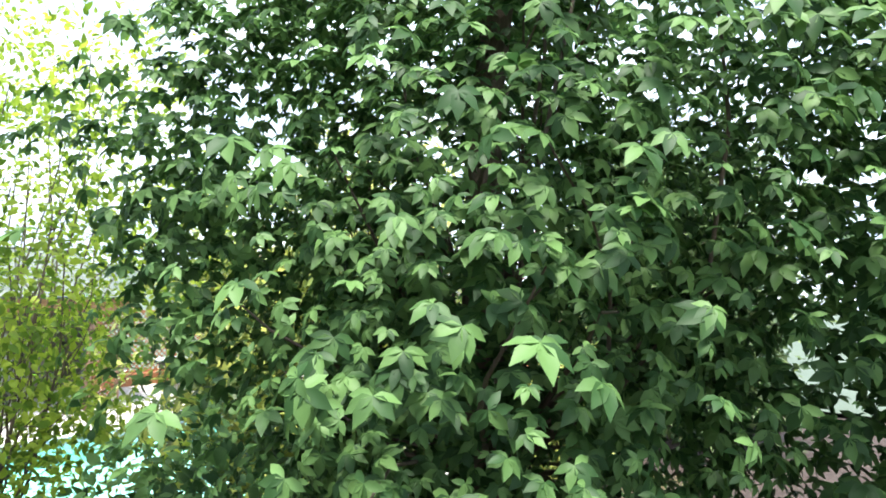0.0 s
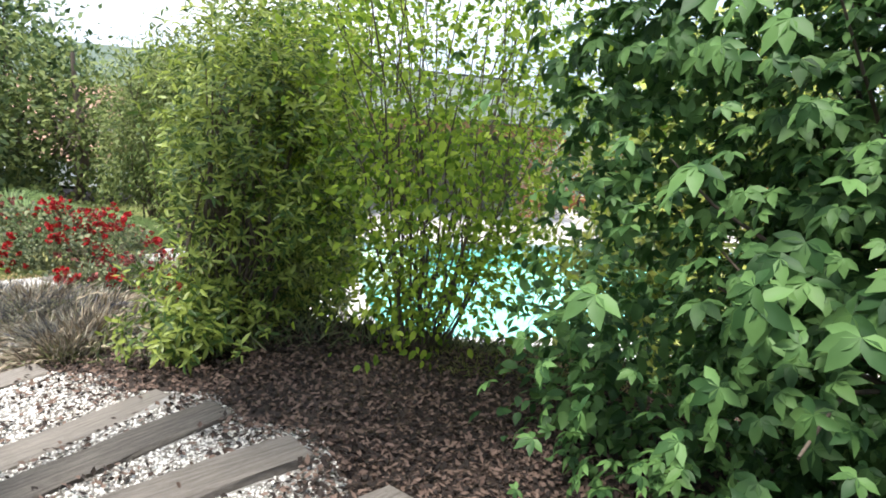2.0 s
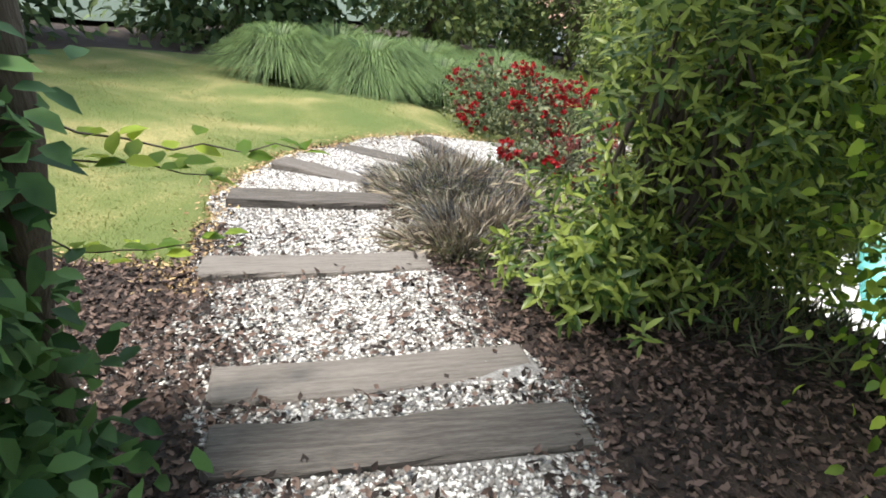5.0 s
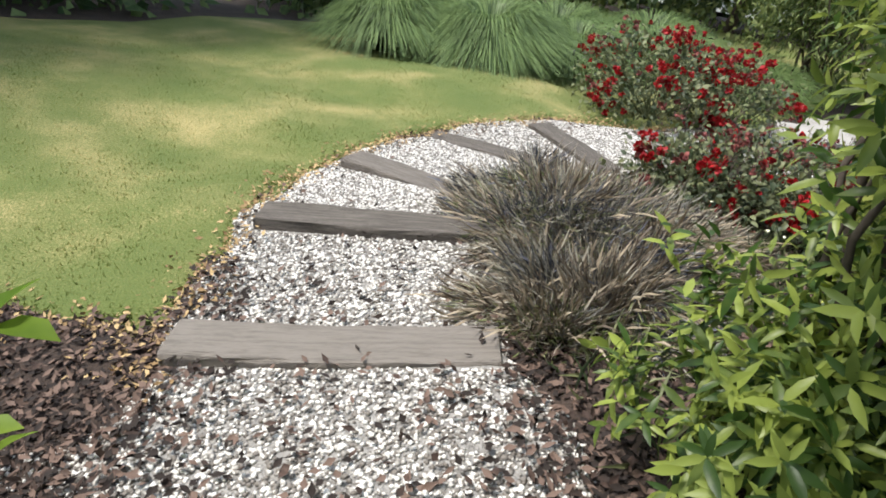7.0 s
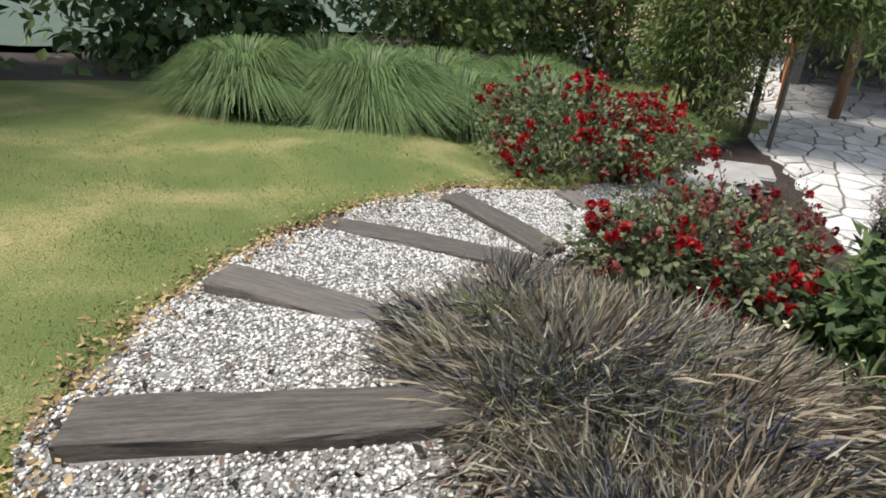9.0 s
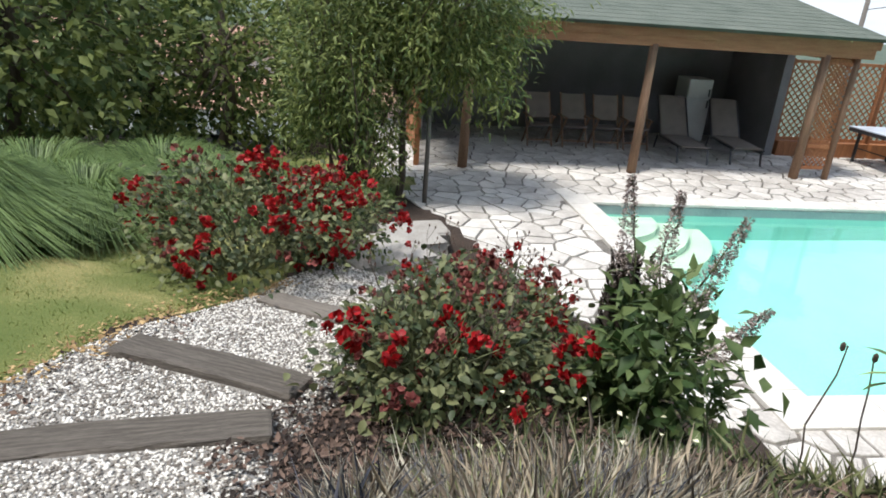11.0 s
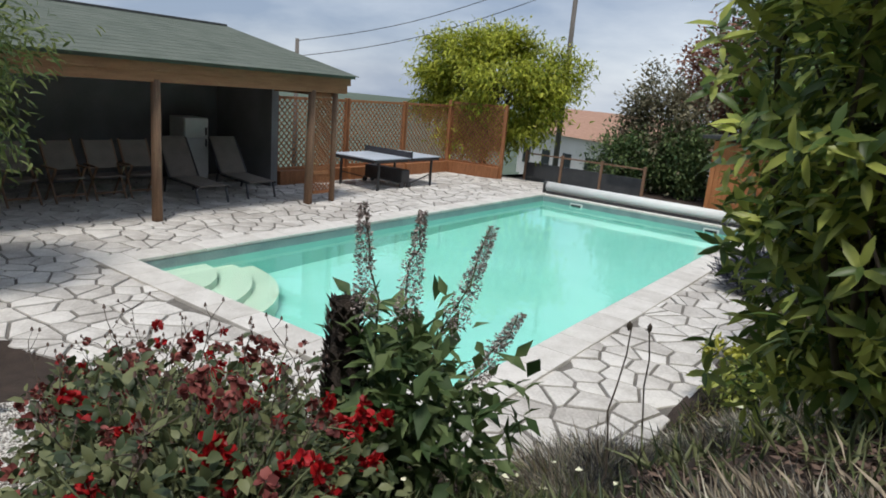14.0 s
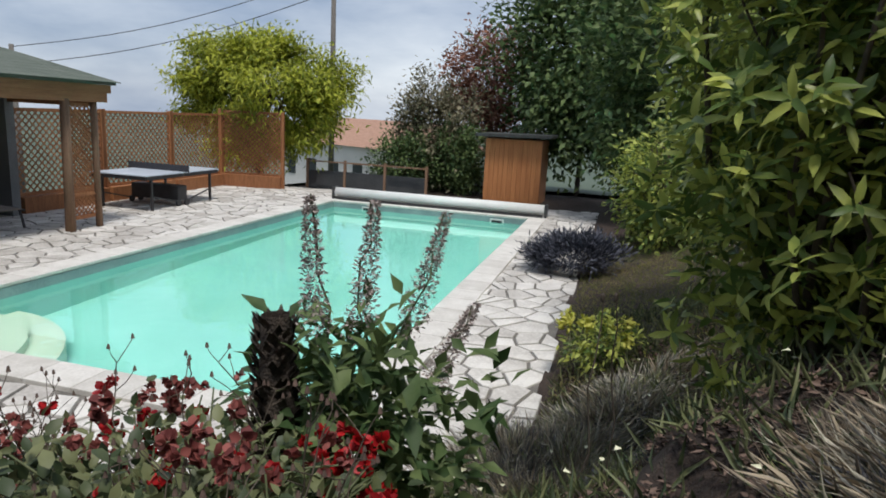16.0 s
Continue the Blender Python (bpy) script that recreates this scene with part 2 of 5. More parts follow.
def array_mesh(name, verts, faces, mat, parent=None, smooth=False):
    me = bpy.data.meshes.new(name)
    verts = np.asarray(verts, dtype=np.float32).reshape(-1, 3)
    faces = np.asarray(faces, dtype=np.int32)
    k = faces.shape[1]
    me.vertices.add(len(verts))
    me.vertices.foreach_set("co", verts.ravel())
    me.loops.add(faces.size)
    me.loops.foreach_set("vertex_index", faces.ravel())
    me.polygons.add(len(faces))
    me.polygons.foreach_set("loop_start", np.arange(0, faces.size, k, dtype=np.int32))
    me.polygons.foreach_set("loop_total", np.full(len(faces), k, dtype=np.int32))
    if smooth:
        me.polygons.foreach_set("use_smooth", np.ones(len(faces), dtype=bool))
    me.update(calc_edges=True)
    me.validate()
    me.materials.append(mat)
    ob = new(name, me)
    ob.parent = parent
    return ob


def box(bm, x0, y0, z0, x1, y1, z1, bevel=0.0):
    m = Matrix.LocRotScale(((x0 + x1) / 2, (y0 + y1) / 2, (z0 + z1) / 2), None, (abs(x1 - x0), abs(y1 - y0), abs(z1 - z0)))
    r = bmesh.ops.create_cube(bm, size=1, matrix=m)
    if bevel:
        edges = list({e for v in r["verts"] for e in v.link_edges})
        bmesh.ops.bevel(bm, geom=edges, offset=bevel, segments=2, affect="EDGES", profile=0.6)
    return bm


def beam(bm, a, b, w, h, bevel=0.0):
    """A squared bar from a to b."""
    a, b = Vector(a), Vector(b)
    d = b - a
    rot = d.to_track_quat("X", "Z").to_matrix().to_4x4()
    m = Matrix.Translation((a + b) / 2) @ rot @ Matrix.Diagonal((d.length, w, h, 1))
    r = bmesh.ops.create_cube(bm, size=1, matrix=m)
    if bevel:
        bmesh.ops.bevel(bm, geom=list({e for v in r["verts"] for e in v.link_edges}), offset=bevel, segments=2, affect="EDGES")
    return bm


def rod(bm, a, b, r0, r1=None, n=10):
    a, b = Vector(a), Vector(b)
    d = b - a
    m = Matrix.Translation((a + b) / 2) @ d.to_track_quat("Z", "Y").to_matrix().to_4x4()
    bmesh.ops.create_cone(bm, cap_ends=True, segments=n, radius1=r0, radius2=r0 if r1 is None else r1, depth=d.length, matrix=m)
    return bm


def B():
    return bmesh.new()


rng = np.random.default_rng(7)


def unit(v):
    return v / np.maximum(np.linalg.norm(v, axis=-1, keepdims=True), 1e-6)


def fine_leaf_arrays(p, d, n, length, width, droop=0.15):
    """Rounded pointed leaves with a sunk midrib, eight points each."""
    d = unit(d)
    s = unit(np.cross(d, n))
    n = np.cross(s, d)
    L = np.broadcast_to(np.asarray(length, float), (len(p),))[:, None]
    W = np.broadcast_to(np.asarray(width, float), (len(p),))[:, None]
    rim = n * W * 0.13
    v = np.stack([p, p + d * L * 0.25 + s * W * 0.42 + rim, p + d * L * 0.25 - s * W * 0.42 + rim, p + d * L * 0.62 + s * W * 0.43 + rim - n * L * droop * 0.35, p + d * L * 0.62 - s * W * 0.43 + rim - n * L * droop * 0.35,
                  p + d * L - n * L * droop, p + d * L * 0.28, p + d * L * 0.64 - n * L * droop * 0.35], axis=1)
    f = np.array([[0, 6, 1], [0, 2, 6], [1, 6, 7], [1, 7, 3], [2, 7, 6], [2, 4, 7], [3, 7, 5], [4, 5, 7]])
    return v.reshape(-1, 3), (np.arange(len(p))[:, None, None] * 8 + f[None]).reshape(-1, 3)


def leaf_arrays(p, d, n, length, width, droop=0.15):
    """Folded pointed leaves: base, two shoulders, tip and a sunk midrib."""
    d = unit(d)
    s = unit(np.cross(d, n))
    n = np.cross(s, d)
    length = np.broadcast_to(np.asarray(length, float), (len(p),))[:, None]
    width = np.broadcast_to(np.asarray(width, float), (len(p),))[:, None]
    mid = p + d * length * 0.5 - n * length * 0.05
    v = np.stack([p, p + d * length * 0.42 + s * width * 0.5 + n * width * 0.12, p + d * length * 0.42 - s * width * 0.5 + n * width * 0.12,
                  p + d * length - n * length * droop, mid], axis=1)
    f = np.array([[0, 4, 1], [1, 4, 3], [0, 2, 4], [2, 3, 4]])
    faces = (np.arange(len(p))[:, None, None] * 5 + f[None]).reshape(-1, 3)
    return v.reshape(-1, 3), faces


def leaves(name, p, d, n, length, width, mat, parent, droop=0.15, fine=False):
    v, f = (fine_leaf_arrays if fine else leaf_arrays)(np.asarray(p), np.asarray(d), np.asarray(n), length, width, droop)
    return array_mesh(name, v, f, mat, parent)


def sphere_dirs(k):
    return unit(rng.normal(size=(k, 3)))


def crown_points(k, centre, radii, clumps=40, spread=0.3, inner=0.55, bottom=-1.0):
    """Points gathered in clumps near the outside of a lumpy ellipsoid."""
    c = sphere_dirs(clumps * 3)
    c = c[c[:, 2] > bottom][:clumps]
    c = c * rng.uniform(inner, 1.0, (len(c), 1)) * (1 + 0.12 * np.sin(c[:, :1] * 7 + c[:, 2:] * 5))
    which = rng.integers(0, len(c), k)
    q = c[which] + rng.normal(size=(k, 3)) * spread
    out = unit(q)
    return np.asarray(centre) + q * np.asarray(radii), out


def tubes_arrays(lines, n=6):
    """Tapered tubes along polylines [(points, r0, r1)]."""
    V, Fc, base = [], [], 0
    ang = np.linspace(0, 2 * np.pi, n, endpoint=False)
    for pts, r0, r1 in lines:
        pts = np.asarray(pts, float)
        t = unit(np.gradient(pts, axis=0))
        ref = np.where(np.abs(t[:, 2:3]) > 0.9, np.array([[1.0, 0, 0]]), np.array([[0, 0, 1.0]]))
        a = unit(np.cross(t, ref))
        b = np.cross(t, a)
        r = np.linspace(r0, r1, len(pts))[:, None, None]
        ring = pts[:, None] + r * (np.cos(ang)[None, :, None] * a[:, None] + np.sin(ang)[None, :, None] * b[:, None])
        V.append(ring.reshape(-1, 3))
        for i in range(len(pts) - 1):
            for j in range(n):
                Fc.append((base + i * n + j, base + i * n + (j + 1) % n, base + (i + 1) * n + (j + 1) % n, base + (i + 1) * n + j))
        base += len(pts) * n
    return np.concatenate(V), np.array(Fc)


def tubes(name, lines, mat, parent, n=6):
    v, f = tubes_arrays(lines, n)
    return array_mesh(name, v, f, mat, parent, smooth=True)


def bent(a, b, sag=0.1, k=6):
    """A gently crooked line from a to b."""
    a, b = np.asarray(a, float), np.asarray(b, float)
    t = np.linspace(0, 1, k)[:, None]
    side = rng.normal(size=3) * np.linalg.norm(b - a) * sag
    return a + (b - a) * t + side * np.sin(t * np.pi) + rng.normal(size=(k, 3)) * np.linalg.norm(b - a) * 0.012


def thing(name, x, y, z, label, category, group="", kind=""):
    e = new(name)
    e.location = (x, y, z)
    tagged(e, label, category, group, kind)
    return e


def local(ob, pts):
    return np.asarray(pts) - np.array(ob.location)


# ---- the lie of the land ----
PX = [-60, -30, -14, -9, -4.7, -3.0, -1.6, -0.1, 0.75, 1.72, 2.8, 3.75, 4.5, 5.2, 5.95, 7, 10, 40, 400]
PZ = [-9, -5.5, -1.2, -0.4, -0.02, 0.22, 0.5, 0.85, 1.03, 1.13, 1.36, 1.6, 1.73, 1.91, 2.1, 2.24, 2.4, 3.0, 3.0]


def smooth(t):
    t = np.clip(t, 0, 1)
    return t * t * (3 - 2 * t)


# the walk's centre line with its height
CENTRE = [(9.6, -1.2, 2.3), (7.2, -1.6, 2.2), (5.85, -1.9, 2.075), (5.42, -2.24, 1.97), (5.15, -2.55, 1.88), (4.5, -3.3, 1.70), (3.76, -3.92, 1.575), (2.8, -4.42, 1.315), (1.72, -4.44, 1.1),
          (1.08, -4.14, 1.02), (0.18, -3.62, 0.8), (-1.2, -3.2, 0.5), (-2.4, -2.95, 0.33), (-4.7, -2.7, -0.02)]


def path_nearest(x, y):
    """Distance to the centre line, the side of it, and the line's height at the nearest place."""
    x, y = np.asarray(x, float), np.asarray(y, float)
    best, side, zz = np.full(np.shape(x), 99.0), np.zeros(np.shape(x)), np.zeros(np.shape(x))
    for (ax, ay, az), (bx, by, bz) in zip(CENTRE, CENTRE[1:]):
        dx, dy = bx - ax, by - ay
        t = np.clip(((x - ax) * dx + (y - ay) * dy) / (dx * dx + dy * dy), 0, 1)
        d = np.hypot(x - ax - t * dx, y - ay - t * dy)
        c = dx * (y - ay) - dy * (x - ax)
        near = d < best
        best, side, zz = np.where(near, d, best), np.where(near, c, side), np.where(near, az + (bz - az) * t, zz)
    return best, side, zz


def path_distance(x, y):
    return path_nearest(x, y)[:2]


def land(x, y):
    """Height of the ground: it falls with the path and banks down to the pool terrace."""
    x, y = np.asarray(x, float), np.asarray(y, float)
    z = np.interp(x, PX, PZ)
    south = (-0.45 + (x - 1.5) * 0.355 - y) / 1.06
    east = x - 1.55
    d = np.maximum(np.maximum(south, east), 0)
    near, _, zc = path_nearest(x, y)
    z = zc + (z - zc) * smooth((near - 1.2) / 2.2)
    both = np.where((south > 0) & (east > 0), np.hypot(south, east), d)
    z = np.where(z > 0, z * smooth(both / 2.3), z)
    z = np.where((y > 0.5) & (z > 0), z * (1 - 0.7 * smooth((y - 0.5) / 4)), z)
    far = np.maximum(y - 16, 0)
    z = z - np.minimum(far * 0.06, 3.0)
    z = z - np.where(y < -9, np.minimum((-9 - y) * 0.03, 1.0), 0)
    return z


def land1(x, y):
    return float(land(x, y))


def sheet(name, xs, ys, lift, mat, keep=None, kind="structure", label="", category=""):
    X, Y = np.meshgrid(xs, ys)
    Z = lift(X, Y)
    v = np.stack([X, Y, Z], -1).reshape(-1, 3)
    nx, ny = len(xs), len(ys)
    i = np.arange((ny - 1) * nx).reshape(ny - 1, nx)[:, :-1].ravel()
    f = np.stack([i, i + 1, i + nx + 1, i + nx], -1)
    if keep is not None:
        c = v[f].mean(1)
        f = f[keep(c[:, 0], c[:, 1])]
    ob = array_mesh(name, v, f, mat, smooth=True)
    return tagged(ob, label, category, kind=kind)


def grow(a, b, first, ratio):
    out, step, x = [], first, a
    while x < b:
        x += step
        step *= ratio
        out.append(min(x, b))
    return out


gx = [-v for v in grow(12, 600, 0.4, 1.25)][::-1] + list(np.arange(-12, 11.01, 0.15)) + grow(11, 600, 0.4, 1.25)
gy = [-v for v in grow(10, 600, 0.4, 1.25)][::-1] + list(np.arange(-10, 15.01, 0.15)) + grow(15, 600, 0.4, 1.25)


def in_terrace(x, y, margin=0.0):
    south = (-0.45 + (x - 1.5) * 0.355 - y) / 1.06
    return (south < margin) & (x < 1.55 + margin) & (x > -11.3 - margin) & (y < 13.2 + margin)


def ground_lift(x, y):
    z = land(x, y) + 0.02 * np.sin(x * 3.1 + np.cos(y * 2.3) * 2) * np.exp(-((x * x + y * y) / 400))
    z = np.where(in_terrace(x, y, -0.12), -0.16, z)
    z = np.where((x > -5.25) & (x < 0.25) & (y > -0.25) & (y < 11.1), -2.2, z)
    return z


sheet("ground", np.array(gx), np.array(gy), ground_lift, M_SOIL, label="bare brown soil with bark mulch and dry leaves", category="ground")


def lawn_depth(x, y):
    """Metres inside the lawn's edge (negative outside)."""
    d, side = path_distance(x, y)
    along = np.where(side > 0, d, -d) - (0.62 + 0.05 * np.sin(x * 4.0) + 0.03 * np.sin(x * 11 + y * 7))
    return np.minimum(along, 4.92 + 0.3 * np.clip(-3.6 - y, 0, 3) + 0.08 * np.sin(y * 5) + 0.05 * np.sin(y * 13) - x)


sheet("lawn", np.arange(-9, 6.01, 0.1), np.arange(-10, -2.2, 0.1), lambda x, y: land(x, y) + np.clip(lawn_depth(x, y) * 0.5, -0.06, 0.035) + 0.004 * np.sin(x * 5) * np.cos(y * 4), M_LAWN,
      lambda x, y: lawn_depth(x, y) > -0.3, label="half-dry green lawn sloping beside the path", category="lawn")


def path_depth(x, y):
    d, _ = path_distance(x, y)
    return np.minimum(0.64 + 0.04 * np.sin(x * 6 + y * 5) - d, np.minimum(7.6 - x, x + 1.9))


sheet("gravel_path", np.arange(-2.2, 8.0, 0.08), np.arange(-5.6, -0.4, 0.08), lambda x, y: land(x, y) + np.clip(path_depth(x, y) * 0.4, -0.06, 0.03), M_GRAVELBED,
      lambda x, y: path_depth(x, y) > -0.25, label="pale gravel bed of the stepped garden path", category="path")
sheet("countryside", np.array(gx), np.array(gy), lambda x, y: ground_lift(x, y) + 0.12, M_HILL, lambda x, y: (x < -14) | (x > 14) | (y > 17) | (y < -15), label="distant green land around the garden", category="land")


# ---- pool ----
POOL_L, WATER_Z = 10.85, -0.13
pool = thing("swimming_pool", -2.5, 5.4, 0, "rectangular turquoise swimming pool set into the stone terrace", "pool")


def local_part(name, bm, mat, parent, label="", smooth=False):
    """Links a part that was modelled in world metres under a thing that stands upright at its place."""
    bmesh.ops.translate(bm, verts=bm.verts, vec=-Vector(parent.location))
    return part(name, bm, mat, parent, label, smooth)


local_part("pool_floor", box(B(), -5, 0, -1.55, 0, POOL_L, -1.4), M_LINER, pool)
for x0, y0, x1, y1 in ((-5.2, -0.2, -5, POOL_L + 0.2), (0, -0.2, 0.2, POOL_L + 0.2), (-5, -0.2, 0, 0), (-5, POOL_L, 0, POOL_L + 0.2)):
    local_part("pool_wall", box(B(), x0, y0, -1.55, x1, y1, -0.2), M_LINER, pool)
    local_part("waterline_band", box(B(), x0, y0, -0.2, x1, y1, -0.01), M_LINERBAND, pool, "grey band at the waterline")
for k, (r, z) in enumerate(((0.95, -0.30), (1.4, -0.58), (1.75, -0.85))):
    bm = B()
    ring = [bm.verts.new((-4.99, 0.01, z))] + [bm.verts.new((-4.99 + r * math.cos(a), 0.01 + r * math.sin(a), z)) for a in np.linspace(0, math.pi / 2, 18)]
    face = bm.faces.new(ring)
    ext = bmesh.ops.extrude_face_region(bm, geom=[face])
    bmesh.ops.translate(bm, verts=[v for v in ext["geom"] if isinstance(v, bmesh.types.BMVert)], vec=(0, 0, -1.38 - z))
    bmesh.ops.recalc_face_normals(bm, faces=bm.faces)
    local_part("pool_step", bm, M_POOLSTEP, pool, "rounded corner step")
for x in (-4.05, -0.75):
    bm = box(B(), x - 0.17, POOL_L - 0.02, -0.22, x + 0.17, POOL_L + 0.01, -0.06, 0.01)
    sk = local_part("skimmer", bm, M_WHITE, pool, "white skimmer frame")
    local_part("skimmer_mouth", box(B(), x - 0.13, POOL_L - 0.03, -0.19, x + 0.13, POOL_L - 0.021, -0.09), M_BLACK, pool)
wx, wy = np.linspace(-5, 0, 3), np.linspace(0, POOL_L, 5)
water = sheet("water", wx, wy, lambda x, y: np.full(np.shape(x), WATER_Z), M_WATER, label="clear turquoise pool water, nearly still", category="water")
water.visible_shadow = False

coping = thing("pool_coping", -2.5, 5.4, 0, "pale stone coping slabs around the pool", "coping", kind="structure")
for axis, fixed, a, b in (("x", -0.2, -5.4, 0.4), ("x", POOL_L + 0.2, -5.4, 0.4), ("y", -5.2, 0.0, POOL_L), ("y", 0.2, 0.0, POOL_L)):
    k = max(1, round((b - a) / 0.5))
    for i in range(k):
        p, q = a + (b - a) * i / k + 0.003, a + (b - a) * (i + 1) / k - 0.003
        bm = B()
        if axis == "x":
            box(bm, p, fixed - 0.2, -0.03, q, fixed + 0.2, 0.032, 0.008)
        else:
            box(bm, fixed - 0.2, p, -0.03, fixed + 0.2, q, 0.032, 0.008)
        local_part("coping_slab", bm, M_COPING, coping)

# roller cover at the far end
roller = thing("pool_cover_roller", -2.5, 11.2, 0.03, "white slatted pool cover wound on its roller", "pool cover")
bm = rod(B(), (-5.1, 11.22, 0.20), (0.35, 11.22, 0.20), 0.13, n=20)
local_part("wound_cover", bm, M_ROLLER, roller, smooth=True)
for x in (-5.14, 0.36):
    local_part("end_bracket", box(B(), x - 0.03, 11.08, 0.032, x + 0.03, 11.36, 0.34, 0.01), M_ALU, roller)
local_part("front_trim", box(B(), -5.05, 11.06, 0.032, 0.3, 11.085, 0.10), M_BLACK, roller)


# ---- terrace ----
def poly_prism(points, z0, z1):
    bm = B()
    f = bm.faces.new([bm.verts.new((x, y, z1)) for x, y in points])
    if f.normal.z < 0:
        f.normal_flip()
    e = bmesh.ops.extrude_face_region(bm, geom=[f])
    bmesh.ops.translate(bm, verts=[v for v in e["geom"] if isinstance(v, bmesh.types.BMVert)], vec=(0, 0, z0 - z1))
    bmesh.ops.recalc_face_normals(bm, faces=bm.faces)
    return bm


terrace = thing("terrace", -4, 4, -0.1, "terrace of crazy paving in pale stone with dark joints", "terrace", kind="structure")
ey = lambda x: -0.45 + (x - 1.5) * 0.355
for pts in ([(-11.3, -3.0), (-5.2, -2.85), (-5.2, 13.2), (-11.3, 13.2)], [(-5.2, ey(-5.2)), (1.55, ey(1.55)), (1.55, -0.2), (-5.2, -0.2)],
            [(0.2, -0.2), (1.55, -0.2), (1.55, 13.2), (0.2, 13.2)], [(-5.2, POOL_L + 0.2), (0.2, POOL_L + 0.2), (0.2, 13.2), (-5.2, 13.2)]):
    local_part("mortar_bed", poly_prism(pts, -0.2, -0.012), M_MORTAR, terrace)


def clip(poly, px, py, nx, ny):
    out = []
    for (ax, ay), (bx, by) in zip(poly, poly[1:] + poly[:1]):
        da, db = (ax - px) * nx + (ay - py) * ny, (bx - px) * nx + (by - py) * ny
        if da <= 0:
            out.append((ax, ay))
        if da * db < 0:
            t = da / (da - db)
            out.append((ax + (bx - ax) * t, ay + (by - ay) * t))
    return out


def stone_cells():
    r = random.Random(3)
    step = 0.31
    pts = []
    for i in range(-37, 7):
        for j in range(-11, 44):
            pts.append((i * step + r.uniform(-0.16, 0.16), j * step + r.uniform(-0.16, 0.16)))
    grid = {}
    for p in pts:
        grid.setdefault((int(p[0] // 0.8), int(p[1] // 0.8)), []).append(p)
    for x, y in pts:
        inside_pool = -5.3 < x < 0.3 and -0.3 < y < POOL_L + 0.3
        if inside_pool or not (-11.2 < x < 1.6 and y < 13.0) or y < max(ey(x), -2.95) - 0.15:
            continue
        poly = [(x - 0.8, y - 0.8), (x + 0.8, y - 0.8), (x + 0.8, y + 0.8), (x - 0.8, y + 0.8)]
        cx, cy = int(x // 0.8), int(y // 0.8)
        for gi in (-1, 0, 1):
            for gj in (-1, 0, 1):
                for ox, oy in grid.get((cx + gi, cy + gj), ()):
                    d = math.hypot(ox - x, oy - y)
                    if 0 < d < 1.2:
                        nx, ny = (ox - x) / d, (oy - y) / d
                        g = 0.016
                        poly = clip(poly, (x + ox) / 2 - nx * g, (y + oy) / 2 - ny * g, nx, ny)
        poly = clip(poly, 1.54, 0, 1, 0)
        poly = clip(poly, 1.5, -0.45, 0.335, -0.943)
        if len(poly) >= 3:
            yield x, y, poly, r.uniform(0.0, 0.014)


far_v, far_f = [], []
count = 0
for x, y, poly, up in sorted(stone_cells(), key=lambda c: (c[1] + 3) ** 2 + (c[0] + 1.5) ** 2 * 0.6):
    k = len(poly)
    top = [((px - x) * 0.975 + x, (py - y) * 0.975 + y, up) for px, py in poly]
    low = [(px, py, up - 0.008) for px, py in poly]
    bot = [(px, py, -0.015) for px, py in poly]
    V = top + low + bot
    Fc = [list(range(k))] + [[a + i, a + (i + 1) % k, a + (i + 1) % k - k, a + i - k] for a in (k, 2 * k) for i in range(k)]
    if count < 420:
        me = bpy.data.meshes.new("paving_stone")
        me.from_pydata([(a - x, b - y, c) for a, b, c in V], [], Fc)
        me.materials.append(M_STONE)
        ob = new("paving_stone", me)
        ob.parent = terrace
        ob.location = Vector((x, y, 0)) - terrace.location
        count += 1
    else:
        o = len(far_v)
        far_v += [(a - terrace.location[0], b - terrace.location[1], c - terrace.location[2]) for a, b, c in V]
        far_f += [[i + o for i in f] for f in Fc]
me = bpy.data.meshes.new("far_paving_stones")
me.from_pydata(far_v, [], far_f)
me.materials.append(M_STONE)
ob = new("far_paving_stones", me)
ob.parent = terrace
tagged(ob, kind="stuff")


# ---- pool house ----
house = thing("pool_house", -9.0, 1.6, 0, "open timber pool house with green shingle roof and orange beams", "pool house")
for y in (-1.69, 1.41, 4.6):
    local_part("post", rod(B(), (-7.0, y, -0.02), (-7.0 + 0.02, y + 0.01, 2.24), 0.085, 0.072, 14), M_POST, house, "round weathered timber post", True)
local_part("post", rod(B(), (-7.02, 5.26, -0.02), (-7.02, 5.26, 2.24), 0.06, 0.055, 14), M_POST, house, smooth=True)
local_part("front_beam", box(B(), -7.09, -2.7, 2.2, -6.93, 5.5, 2.40, 0.008), M_BEAM, house)
local_part("fascia", box(B(), -6.92, -2.75, 2.36, -6.89, 5.55, 2.50, 0.004), M_BEAM, house)
local_part("back_wall", box(B(), -11.2, -2.4, -0.02, -11.0, 5.4, 3.25), M_WALL, house, "grey rendered wall")
local_part("side_wall", box(B(), -11.0, 5.22, -0.02, -8.95, 5.4, 2.9), M_WALL, house, "grey rendered wall")
local_part("side_wall", box(B(), -11.0, -2.4, -0.02, -9.0, -2.22, 2.9), M_WALL, house, "grey rendered wall")
local_part("end_board", box(B(), -8.95, 5.28, 2.12, -7.1, 5.33, 2.45), M_ORANGE, house)
rs = (3.42 - 2.50) / (11.25 - 6.85)
bm = B()
vs = [bm.verts.new(p) for p in ((-6.82, -2.8, 2.50), (-6.82, 5.6, 2.50), (-11.3, 5.6, 2.50 + 4.48 * rs), (-11.3, -2.8, 2.50 + 4.48 * rs))]
f = bm.faces.new(vs)
e = bmesh.ops.extrude_face_region(bm, geom=[f])
